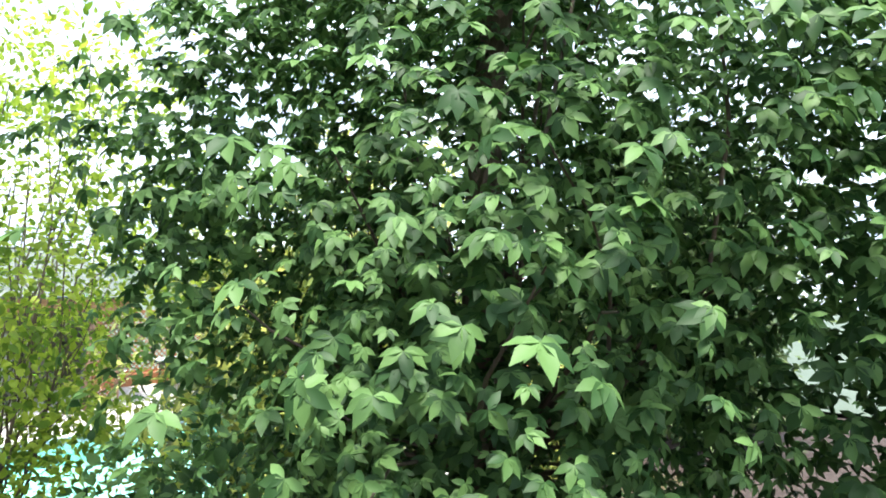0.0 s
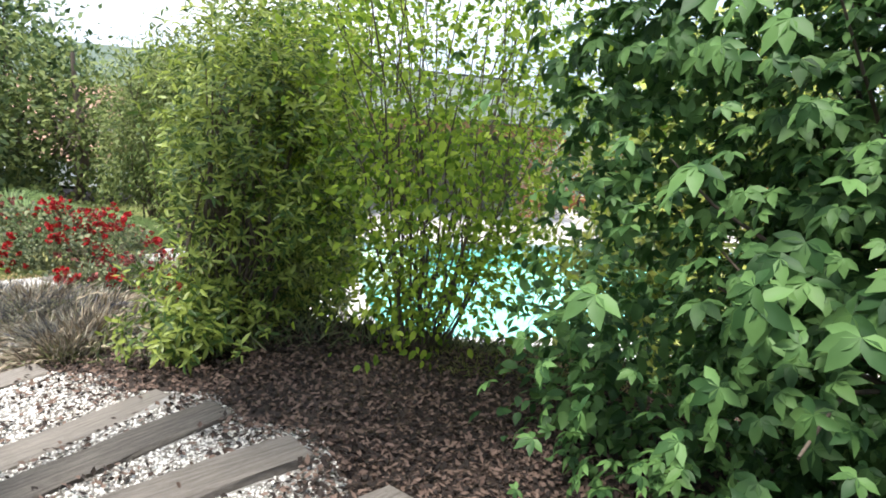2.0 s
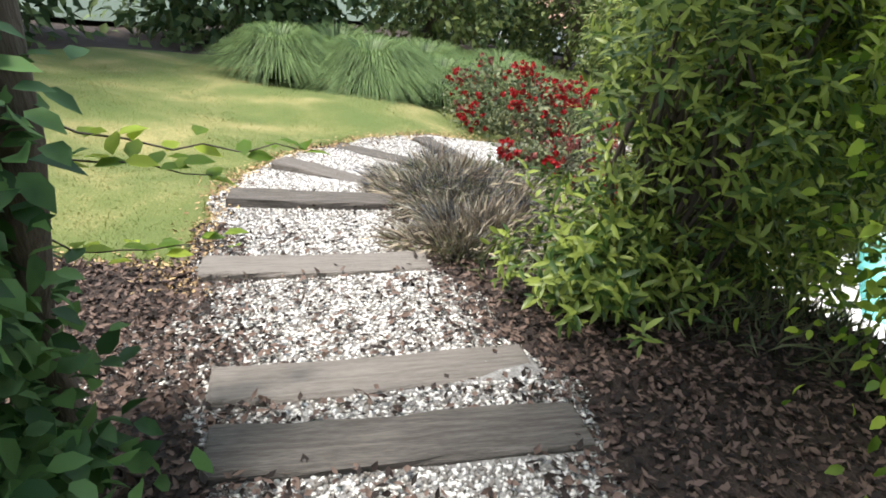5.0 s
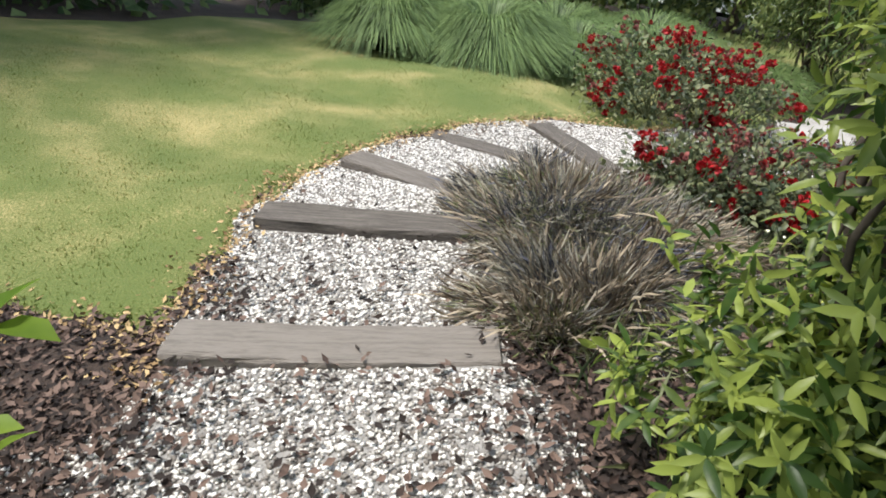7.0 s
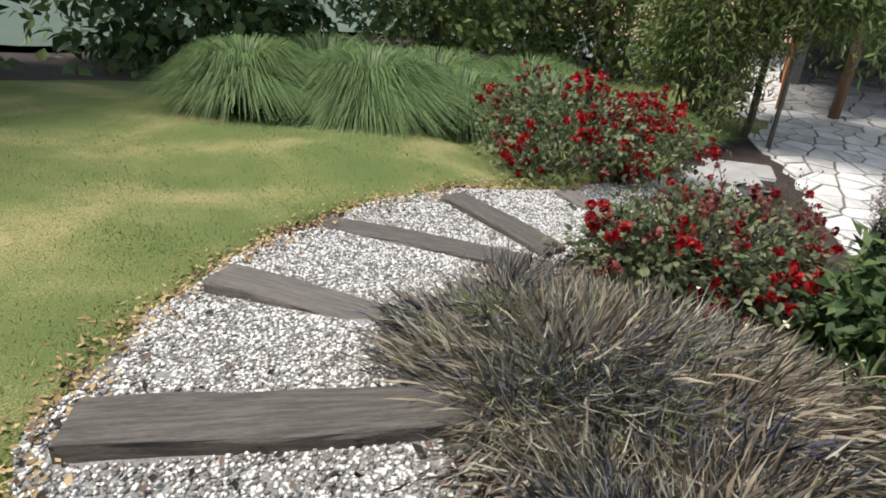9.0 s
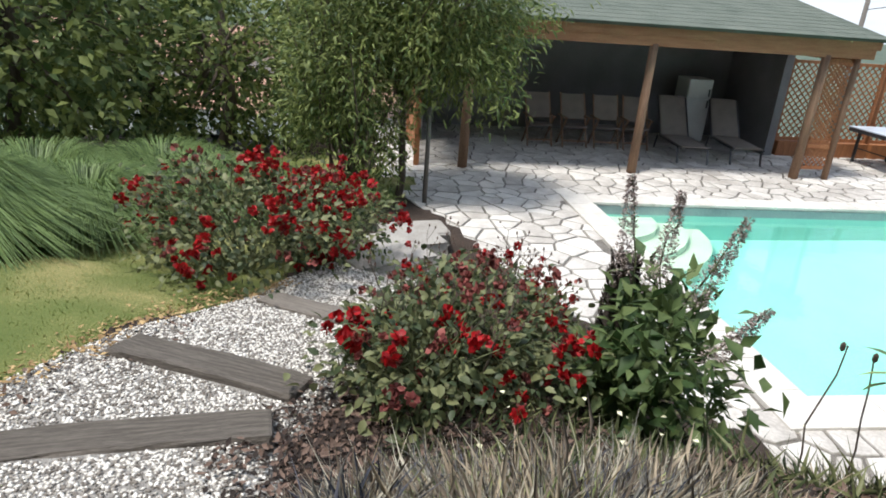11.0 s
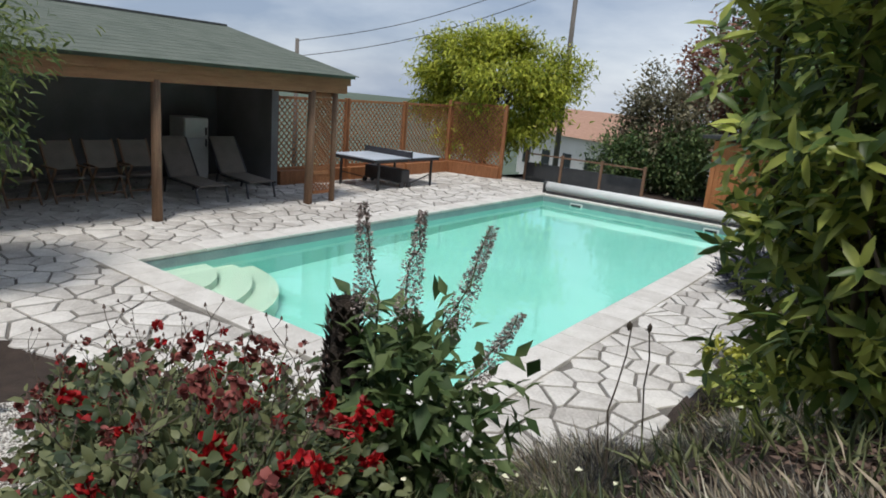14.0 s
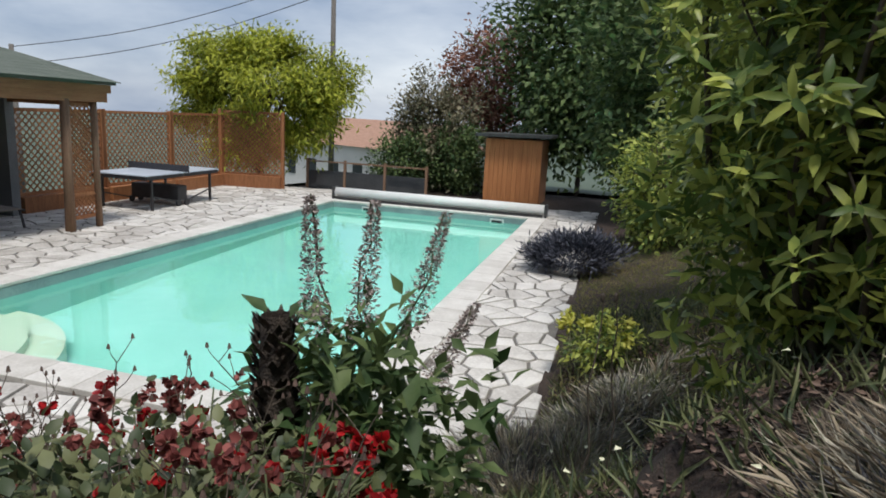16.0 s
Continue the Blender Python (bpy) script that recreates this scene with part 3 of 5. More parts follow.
bmesh.ops.translate(bm, verts=[v for v in e["geom"] if isinstance(v, bmesh.types.BMVert)], vec=(0, 0, 0.06))
bmesh.ops.recalc_face_normals(bm, faces=bm.faces)
roof = local_part("roof", bm, M_ROOF, house, "faded green shingle roof")
for i in range(16):
    x = -6.84 - i * 0.28
    z = 2.56 + (-6.82 - x) * rs
    local_part("shingle_course", beam(B(), (x - 0.13, 1.4, z + 0.013 + 0.13 * rs), (x + 0.13, 1.4, z + 0.013 - 0.13 * rs), 8.4, 0.012), M_ROOF, house)
local_part("ridge_cap", box(B(), -11.42, -2.85, 3.40, -11.05, 5.55, 3.52, 0.02), M_RIDGE, house, "dark ridge cap")
for y in np.arange(-2.2, 5.5, 0.75):
    local_part("rafter", beam(B(), (-6.95, y, 2.44), (-11.0, y, 2.44 + 4.05 * rs), 0.06, 0.10), M_BEAM, house)


def lattice_panel(name, a, b, z0, z1, label, base=0.0, step=0.13, posts=True, mat=M_ORANGE):
    """A framed trellis from a to b, with crossing slats and an optional planter box at its foot."""
    a, b = Vector((*a, 0)), Vector((*b, 0))
    L = (b - a).length
    e = thing(name, a.x, a.y, 0, label, "trellis", "garden trellises")
    e.rotation_euler = (0, 0, math.atan2(b.y - a.y, b.x - a.x))
    if posts:
        for x in (0.0, L):
            part("post", box(B(), x - 0.045, -0.045, -0.02, x + 0.045, 0.045, z1 + 0.06, 0.006), mat, e)
    for z in (z0, z1):
        part("rail", box(B(), 0.045, -0.025, z - 0.03, L - 0.045, 0.025, z + 0.03), mat, e)
    H = z1 - z0
    i = -H
    while i < L:
        for sgn in (1, -1):
            p, q = (max(i, 0.0), max(-i, 0.0)), (min(i + H, L), min(H, L - i))
            if q[0] - p[0] > 0.03:
                pz, qz = (z0 + p[1], z0 + q[1]) if sgn > 0 else (z1 - p[1], z1 - q[1])
                part("slat", beam(B(), (p[0], 0.006 * sgn, pz), (q[0], 0.006 * sgn, qz), 0.008, 0.028), mat, e)
        i += step
    if base:
        part("planter_box", box(B(), 0.02, -0.17, -0.01, L - 0.02, 0.17, base, 0.01), mat, e, "orange planter box at the foot")
    return e


lattice_panel("trellis", (-7.0, 4.66), (-7.02, 5.2), 0.22, 0.62, "small trellis between two pool house posts", posts=False, step=0.1)
lattice_panel("trellis", (-7.03, 4.66), (-7.05, 5.2), 0.7, 2.15, "narrow trellis screen of the pool house", posts=False, step=0.1)
for k in range(3):
    lattice_panel("trellis", (-9.15, 5.5 + k * 2.25), (-9.15, 7.7 + k * 2.25), 0.36, 1.98, "tall brown trellis fence panel behind the table", 0.32, 0.15)
lattice_panel("trellis", (-9.1, 12.05), (-7.28, 12.32), 0.36, 2.1, "orange trellis panel with planter box", 0.34, 0.13)
lattice_panel("trellis", (-9.0, -2.5), (-7.0, -2.5), 0.2, 2.1, "orange trellis beside the pool house", 0.0, 0.15)


# ---- furniture of the pool house ----
def tennis_table(x, y):
    e = thing("table_tennis_table", x, y, 0, "pale blue table tennis table with black undercarriage on the terrace", "table")
    for sgn in (-1, 1):
        top = part("tabletop", box(B(), -0.70, 0.005 if sgn > 0 else -1.25, 0.735, 0.70, 1.25 if sgn > 0 else -0.005, 0.76, 0.004), M_TABLE, e)
        part("centre_line", box(B(), -0.008, 0.02 if sgn > 0 else -1.23, 0.7601, 0.008, 1.23 if sgn > 0 else -0.02, 0.7625), M_LINE, e)
        part("apron", box(B(), -0.68, (1.22 if sgn > 0 else -1.24), 0.66, 0.68, (1.24 if sgn > 0 else -1.22), 0.733), M_BLACK, e)
        for sx in (-0.62, 0.62):
            part("leg", box(B(), sx - 0.025, sgn * 1.0 - 0.025, 0.0, sx + 0.025, sgn * 1.0 + 0.025, 0.733, 0.004), M_BLACK, e)
            part("side_apron", box(B(), sx * 1.09 - 0.01, min(0.02 * sgn, 1.2 * sgn), 0.66, sx * 1.09 + 0.01, max(0.02 * sgn, 1.2 * sgn), 0.733), M_BLACK, e)
            part("brace", beam(B(), (sx, sgn * 0.98, 0.3), (sx, sgn * 0.12, 0.1), 0.025, 0.025), M_BLACK, e)
            part("wheel", rod(B(), (sx - 0.02, sgn * 0.14, 0.075), (sx + 0.02, sgn * 0.14, 0.075), 0.075, n=16), M_BLACK, e)
    part("undercarriage", box(B(), -0.62, -0.16, 0.12, 0.62, 0.16, 0.45, 0.03), M_BLACK, e)
    net = part("net", box(B(), -0.78, -0.004, 0.764, 0.78, 0.004, 0.905), M_NET, e)
    for sx in (-0.79, 0.79):
        part("net_post", rod(B(), (sx, 0, 0.70), (sx, 0, 0.92), 0.014), M_BLACK, e)
    return e


tennis_table(-8.05, 8.13)


def lounger(x, y, rz, lift):
    e = thing("sun_lounger", x, y, 0, "taupe canvas sun lounger with raised back under the roof", "sun lounger", "sun loungers")
    e.rotation_euler = (0, 0, radians(rz))
    for sy in (-0.3, 0.3):
        part("side_rail", beam(B(), (0, sy, 0.32), (-1.2, sy, 0.32), 0.035, 0.035, 0.006), M_ALU, e)
        part("back_rail", beam(B(), (-1.2, sy, 0.32), (-1.75, sy, 0.32 + lift), 0.03, 0.03, 0.006), M_ALU, e)
        for xx in (-0.12, -1.35):
            part("leg", beam(B(), (xx, sy, 0.305), (xx + 0.1 * (1 if xx > -1 else -1), sy, 0.0), 0.03, 0.03), M_ALU, e)
    part("seat_canvas", box(B(), -1.2, -0.28, 0.325, -0.02, 0.28, 0.35, 0.01), M_CANVAS, e)
    part("back_canvas", beam(B(), (-1.21, 0, 0.345), (-1.77, 0, 0.345 + lift), 0.56, 0.025, 0.008), M_CANVAS, e)
    return e


lounger(-7.85, 4.15, -8, 0.72)
lounger(-7.80, 3.0, -6, 0.74)


def chair(x, y, rz):
    e = thing("garden_chair", x, y, 0, "folding garden chair with taupe canvas back and seat", "chair", "chairs in the pool house")
    e.rotation_euler = (0, 0, radians(rz))
    for sy in (-0.26, 0.26):
        part("front_leg", beam(B(), (0.22, sy, 0.0), (-0.30, sy, 1.05), 0.03, 0.03), M_POST, e)
        part("rear_leg", beam(B(), (-0.24, sy * 0.93, 0.0), (0.20, sy * 0.93, 0.60), 0.03, 0.03), M_POST, e)
        part("armrest", box(B(), -0.24, sy - 0.025, 0.60, 0.24, sy + 0.025, 0.625, 0.006), M_POST, e)
    part("seat", box(B(), -0.18, -0.24, 0.42, 0.24, 0.24, 0.445, 0.008), M_CANVAS, e)
    part("backrest", beam(B(), (-0.045, 0, 0.55), (-0.285, 0, 1.03), 0.5, 0.02, 0.006), M_CANVAS, e)
    part("crossbar", box(B(), 0.16, -0.25, 0.12, 0.19, 0.25, 0.15), M_POST, e)
    return e


for yy in (0.2, 0.95, 1.65, 2.3):
    chair(-9.15, yy, random.uniform(-6, 6))
fridge = thing("refrigerator", -10.3, 4.05, 0, "small white refrigerator against the grey wall", "refrigerator")
part("body", box(B(), -0.3, -0.28, 0.02, 0.27, 0.28, 1.42, 0.015), M_WHITE, fridge)
part("upper_door", box(B(), 0.272, -0.275, 1.0, 0.31, 0.275, 1.41, 0.01), M_WHITE, fridge)
part("lower_door", box(B(), 0.272, -0.275, 0.06, 0.31, 0.275, 0.985, 0.01), M_WHITE, fridge)
for z in (0.8, 1.05):
    part("handle", box(B(), 0.312, 0.2, z, 0.335, 0.225, z + 0.16), M_ALU, fridge)

# ---- shed ----
shed = thing("garden_shed", -0.9, 14.3, -0.02, "small orange boarded garden shed with flat roof", "shed")
for i in range(12):
    x = -0.78 + i * 0.13
    part("board", box(B(), x, -0.82, 0.0, x + 0.124, -0.79, 1.78, 0.004), M_SHED, shed)
part("body", box(B(), -0.78, -0.785, 0.0, 0.78, 0.8, 1.78), M_SHED, shed)
part("roof", beam(B(), (-1.05, 0, 1.86), (1.05, 0, 1.90), 2.1, 0.09, 0.01), M_RIDGE, shed, "dark felt roof")


# ---- sleepers and stone steps of the path ----
def sleeper(ax, ay, bx, by, z, label="weathered grey railway sleeper set across the gravel path"):
    """A worn timber step whose far top edge runs from a to b."""
    d = Vector((bx - ax, by - ay, 0))
    L = d.length + 0.04
    bm = B()
    box(bm, -L / 2, -0.215, -0.17, L / 2, 0.0, 0.0, 0.016)
    cuts = bmesh.ops.subdivide_edges(bm, edges=[e for e in bm.edges if abs((e.verts[0].co - e.verts[1].co).x) > 0.5], cuts=9)
    r = random.Random(round(ax * 100))
    for v in bm.verts:
        v.co.y += r.uniform(-0.006, 0.006) + 0.012 * math.sin(v.co.x * 5 + ax)
        v.co.z += r.uniform(-0.004, 0.003)
    ob = finish("sleeper", bm, M_SLEEPER)
    ang = math.atan2(d.y, d.x)
    ob.matrix_world = Matrix.Translation(((ax + bx) / 2, (ay + by) / 2, z + 0.015)) @ Matrix.Rotation(ang, 4, "Z") @ Matrix.Rotation(radians(-6), 4, "X")
    return tagged(ob, label, "sleeper", "path sleepers")


SLEEPERS = ((6.72, -2.05, 6.12, -1.12, 2.24), (6.10, -2.50, 5.583, -1.46, 2.125), (5.77, -2.70, 5.10, -1.83, 2.03), (5.50, -2.97, 4.79, -2.12, 1.93),
                          (4.77, -3.77, 4.10, -2.92, 1.748), (3.93, -4.39, 3.32, -3.47, 1.635), (2.82, -4.87, 2.74, -3.85, 1.375), (1.80, -5.03, 1.64, -3.85, 1.15), (0.90, -4.545, 1.30, -3.70, 1.075), (-0.05, -4.0, 0.40, -3.2, 0.86))
for ax, ay, bx, by, z in SLEEPERS:
    sleeper(ax, ay, bx, by, z)


def off_sleepers(x, y):
    clear = np.ones(np.shape(x), bool)
    for ax, ay, bx, by, _ in SLEEPERS:
        L = math.hypot(bx - ax, by - ay)
        ux, uy = (bx - ax) / L, (by - ay) / L
        s, t = (x - ax) * ux + (y - ay) * uy, (x - ax) * uy - (y - ay) * ux
        clear &= ~((s > -0.03) & (s < L + 0.03) & (t > -0.01) & (t < 0.225))
    return clear


for x, y, z, rz, w in ((-3.05, -2.85, 0.26, 12, 0.75), (-1.6, -3.2, 0.52, 25, 0.8), (-2.35, -3.0, 0.40, 18, 0.75)):
    bm = box(B(), -0.22, -w / 2, -0.16, 0.22, w / 2, 0.0, 0.02)
    for v in bm.verts:
        v.co += Vector((random.uniform(-0.02, 0.02), random.uniform(-0.02, 0.02), random.uniform(-0.006, 0.006)))
    ob = finish("stone_step", bm, M_SLAB)
    ob.matrix_world = pose(x, y, z, 0, 0, rz)
    tagged(ob, "rough grey stone step down to the terrace", "step", "stone steps")


# ---- loose ground cover ----
def scatter(n, x0, x1, y0, y1, keep):
    x, y = rng.uniform(x0, x1, n), rng.uniform(y0, y1, n)
    k = keep(x, y)
    return x[k], y[k]


def pebbles(name, x, y, size, mat, label):
    k = len(x)
    s = rng.uniform(0.6, 1.3, (k, 1)) * size
    oct_v = np.array([[1, 0, 0], [-1, 0, 0], [0, 1, 0], [0, -1, 0], [0, 0, 0.7], [0, 0, -0.7]], float)
    oct_f = np.array([[0, 2, 4], [2, 1, 4], [1, 3, 4], [3, 0, 4], [2, 0, 5], [1, 2, 5], [3, 1, 5], [0, 3, 5]])
    a = rng.uniform(0, 6.28, k)
    rot = np.stack([np.stack([np.cos(a), -np.sin(a), 0 * a], -1), np.stack([np.sin(a), np.cos(a), 0 * a], -1), np.stack([0 * a, 0 * a, 1 + 0 * a], -1)], 1)
    v = (oct_v[None] * (s[:, None] * rng.uniform(0.55, 1.1, (k, 1, 3)))) + rng.normal(size=(k, 6, 3)) * size * 0.12
    v = np.einsum("kij,kpj->kpi", rot, v)
    z = land(x, y) + np.clip(path_depth(x, y) * 0.4, -0.01, 0.03) + 0.003
    v += np.stack([x, y, z], -1)[:, None]
    f = (np.arange(k)[:, None, None] * 6 + oct_f[None]).reshape(-1, 3)
    return tagged(array_mesh(name, v.reshape(-1, 3), f, mat), label, "gravel", kind="stuff")


gxp, gyp = scatter(330000, -2.0, 7.6, -5.6, -0.6, lambda x, y: ((path_depth(x, y) > rng.normal(size=x.shape) * 0.05) | ((path_nearest(x, y)[1] > 0) & (x > 4.3) & (lawn_depth(x, y) < 0) & (path_depth(x, y) > -0.6 * rng.uniform(size=x.shape) ** 2))) & (off_sleepers(x, y) | (rng.uniform(size=x.shape) < 0.01)))
pebbles("gravel", gxp[:105000], gyp[:105000], 0.0108, M_GRAVEL, "loose pale and grey gravel stones on the path")


def litter(name, n, zone, x0, x1, y0, y1, size, mat, label, category):
    x, y = scatter(n, x0, x1, y0, y1, zone)
    k = len(x)
    p = np.stack([x, y, land(x, y) + 0.012 + rng.uniform(0, 0.03, k) + np.clip(path_depth(x, y) * 0.3, 0, 0.03)], -1)
    d = rng.normal(size=(k, 3)) * np.array([1, 1, 0.3])
    nn = rng.normal(size=(k, 3)) * 0.35 + np.array([0, 0, 1.0])
    v, f = leaf_arrays(p, d, nn, rng.uniform(0.5, 1.2, k) * size, rng.uniform(0.3, 0.6, k) * size, -0.1)
    return tagged(array_mesh(name, v, f, mat), label, category, kind="stuff")


def mulch_zone(x, y):
    d = path_depth(x, y)
    p = np.where(d > 0, 0.17 * np.clip((x - 3.4) / 1.6, 0, 1) + 0.45 * (d < 0.16) + 0.3 * (x > 4.4) * (d < 0.3), 1.0)
    p = np.where((x < 4.35) & (lawn_depth(x, y) > -0.3), 0.04, p)
    return (rng.uniform(size=x.shape) < p) & (lawn_depth(x, y) < 0.05) & ~in_terrace(x, y, 0.1) & (off_sleepers(x, y) | (rng.uniform(size=x.shape) < 0.05))


litter("leaf_litter", 150000, mulch_zone, 0.5, 9.0, -5.2, 1.6, 0.043, M_MULCH, "dead brown leaves and bark chips over the bed", "leaf litter")
litter("dry_edge_straw", 34000, lambda x, y: (np.abs(lawn_depth(x, y) - 0.03) < 0.2 * rng.uniform(size=x.shape)) & (x < 5.4), -0.5, 5.6, -6, -2.6, 0.036, M_STRAW, "dry straw-coloured grass along the lawn edge", "dry grass")


def blades(name, x, y, h, w, mat, label, category, lean=0.5):
    k = len(x)
    p = np.stack([x, y, land(x, y) + 0.02], -1)
    d = rng.normal(size=(k, 3)) * np.array([lean, lean, 0.1]) + np.array([0, 0, 1.0])
    v, f = leaf_arrays(p, d, rng.normal(size=(k, 3)), h * rng.uniform(0.5, 1.2, k), w, 0.3)
    return tagged(array_mesh(name, v, f, mat), label, category, kind="stuff")


bx_, by_ = scatter(190000, -3.5, 5.6, -9, -2.6, lambda x, y: (lawn_depth(x, y) > 0.02) & (rng.uniform(size=x.shape) < np.clip(1.25 - np.hypot(x - 4, y + 3.5) / 8, 0.15, 1)))
blades("grass", bx_[:130000], by_[:130000], 0.032, 0.006, M_BLADE, "short half-dry lawn grass", "grass", 0.9)


# ---- plants ----
def plant(name, x, y, label, category="shrub", group="", z=None):
    return thing(name, x, y, land1(x, y) if z is None else z, label, category, group)


def crown(parent, name, k, centre, radii, length, width, mat, clumps=45, spread=0.2, inner=0.5, bottom=-1.0, droop=0.2, out_w=0.8, up=0.0, fine=None):
    p, o = crown_points(k, centre, radii, clumps, spread, inner, bottom)
    d = o * out_w + rng.normal(size=p.shape) * 0.6 + np.array([0, 0, up])
    n = rng.normal(size=p.shape) * 0.5 + np.array([0, 0, 1.0]) + o * 0.3
    g = land(p[:, 0], p[:, 1]) + 0.05
    keep = p[:, 2] > g
    p, d, n = p[keep], d[keep], n[keep]
    s = rng.uniform(0.65, 1.25, len(p))
    return leaves(name, local(parent, p), d, n, length * s, width * s, mat, parent, droop, length < 0.125 if fine is None else fine)


def limbs(parent, base, tips, r0, r1, mat=M_TWIG, name="branchwork", sag=0.08):
    b = np.asarray(base, float)
    return tubes(name, [(local(parent, bent(b + rng.normal(size=3) * [0.05, 0.05, 0], t, sag)), r0 * rng.uniform(0.6, 1.1), r1) for t in tips], mat, parent)


def tree(name, x, y, height, trunk_r, centre, radii, k, length, width, mat, label, clumps=60, spread=0.17, inner=0.45, lean=(0, 0), droop=0.2, category="tree", bottom=-1.0, bark=M_BARK, extra=()):
    z = land1(x, y)
    e = plant(name, x, y, label, category)
    top = np.array([x + lean[0], y + lean[1], z + height])
    tubes("trunk", [(local(e, bent((x, y, z - 0.1), top, 0.03, 8)), trunk_r, trunk_r * 0.35)], bark, e, 10)
    tips, _ = crown_points(26, centre, np.asarray(radii) * 0.85, 26, 0.05, 0.6)
    base = np.array([x, y, z]) + (top - np.array([x, y, z])) * 0.45
    limbs(e, base, tips, trunk_r * 0.4, 0.008, bark)
    crown(e, "crown", k, centre, radii, length, width, mat, clumps, spread, inner, bottom, droop)
    return e


def whorls(parent, name, k, centre, radii, length, width, mat, per=7, clumps=60, spread=0.16, inner=0.45, bottom=-1.0):
    """Leaves gathered in rosettes at the shoot tips, as on laurels and their kind."""
    p, o = crown_points(k, centre, radii, clumps, spread, inner, bottom)
    g = p[:, 2] > land(p[:, 0], p[:, 1]) + 0.08
    p, o = p[g], o[g]
    axis = unit(o * 0.6 + rng.normal(size=p.shape) * 0.35 + np.array([0, 0, 0.7]))
    a = unit(np.cross(axis, rng.normal(size=p.shape)))
    b = np.cross(axis, a)
    P, D, N = [], [], []
    for i in range(per):
        t = 2.4 * i + rng.uniform(0, 0.6, len(p))
        side = a * np.cos(t)[:, None] + b * np.sin(t)[:, None]
        P.append(p - axis * (0.012 * i))
        D.append(side + axis * (0.75 - 0.13 * i))
        N.append(axis)
    P, D, N = np.concatenate(P), np.concatenate(D), np.concatenate(N)
    s = rng.uniform(0.7, 1.2, len(P))
    return leaves(name, local(parent, P), D, N, length * s, width * s, mat, parent, 0.18, True)


def fans(parent, name, k, centre, radii, size, mat, clumps=100, spread=0.13, inner=0.5, bottom=-1.0, per=5):
    """Hand-shaped leaves: drooping leaflets spread from the end of one stalk, layered in sprays."""
    p, o = crown_points(k, centre, radii, clumps, spread, inner, bottom)
    g = p[:, 2] > land(p[:, 0], p[:, 1]) + 0.08
    p, o = p[g], o[g]
    face = unit(o * 0.55 + rng.normal(size=p.shape) * 0.28 + np.array([0, 0, 0.75]))
    ahead = unit(o * np.array([1, 1, 0.2]) + rng.normal(size=p.shape) * 0.45 + np.array([0, 0, -0.35]))
    ahead = unit(ahead - face * np.sum(ahead * face, -1, keepdims=True))
    side = np.cross(face, ahead)
    size = size * rng.uniform(0.6, 1.25, len(p))
    P, D, N, L = [], [], [], []
    for t in np.linspace(-1.75, 1.75, per):
        t = t + rng.normal(size=len(p)) * 0.12
        P.append(p)
        D.append(ahead * np.cos(t)[:, None] + side * np.sin(t)[:, None] - face * 0.12)
        N.append(face + rng.normal(size=p.shape) * 0.12)
        L.append(size * (1 - 0.22 * np.abs(t) / 1.75))
    L = np.concatenate(L)
    return leaves(name, local(parent, np.concatenate(P)), np.concatenate(D), np.concatenate(N), L, L * 0.5, mat, parent, 0.25, True)


# creeper-clad tree close to the start of the walk
t0 = plant("leafy_tree", 7.0, 0.35, "dense dark green tree clad in five-fingered creeper leaves beside the path", "tree")
z0 = land1(7.0, 0.35)
tubes("trunk", [(local(t0, bent((7.0, 0.35, z0 - 0.1), (6.95, 0.4, 5.6), 0.03, 8)), 0.09, 0.04)], M_BARK, t0, 10)
tips, _ = crown_points(60, (7.0, 0.3, 3.7), (1.1, 1.1, 1.6), 60, 0.08, 0.6)
limbs(t0, (7.0, 0.35, 3.0), tips, 0.014, 0.003)
fans(t0, "crown", 9000, (6.84, 0.42, 3.75), (1.25, 1.14, 1.95), 0.066, M_DARKLEAF, 200, 0.12, 0.42)
fans(t0, "side_growth", 4800, (7.95, 0.95, 3.6), (1.0, 0.85, 1.9), 0.066, M_DARKLEAF, 100, 0.15, 0.45)
fans(t0, "overhang", 900, (6.2, -0.35, 4.15), (0.5, 0.45, 0.8), 0.06, M_DARKLEAF, 36, 0.17, 0.4)
fans(t0, "low_growth", 560, (6.75, -0.05, 2.2), (0.85, 0.5, 0.5), 0.07, M_DARKLEAF, 40, 0.2, 0.5, -0.3)

# tree on the lawn side, with twigs over the path
t1 = plant("leafy_tree", 5.93, -3.1, "young broad-leaved tree with thin dark trunk by the path", "tree")
z1 = land1(5.93, -3.1)
tubes("trunk", [(local(t1, bent((5.93, -3.1, z1 - 0.1), (5.98, -3.05, 5.6), 0.015, 8)), 0.062, 0.045)], M_BARK, t1, 10)
# high limbs and crown, out of view, added over the path to shade the mulch
tips, _ = crown_points(24, (5.7, -2.1, 5.6), (1.0, 1.1, 0.4), 24, 0.08, 0.7)
limbs(t1, (5.97, -3.06, 5.2), tips, 0.022, 0.005)
crown(t1, "crown", 3800, (5.65, -1.9, 5.55), (1.15, 1.25, 0.5), 0.085, 0.052, M_DARKLEAF, 60, 0.16, 0.5)
crown(t1, "hanging_leaves", 3600, (6.28, -3.08, 2.95), (0.34, 0.42, 0.7), 0.072, 0.045, M_DARKLEAF, 46, 0.2, 0.4)
crown(t1, "low_leaves", 2400, (6.5, -3.0, 2.28), (0.5, 0.4, 0.32), 0.075, 0.048, M_DARKLEAF, 36, 0.2, 0.4)
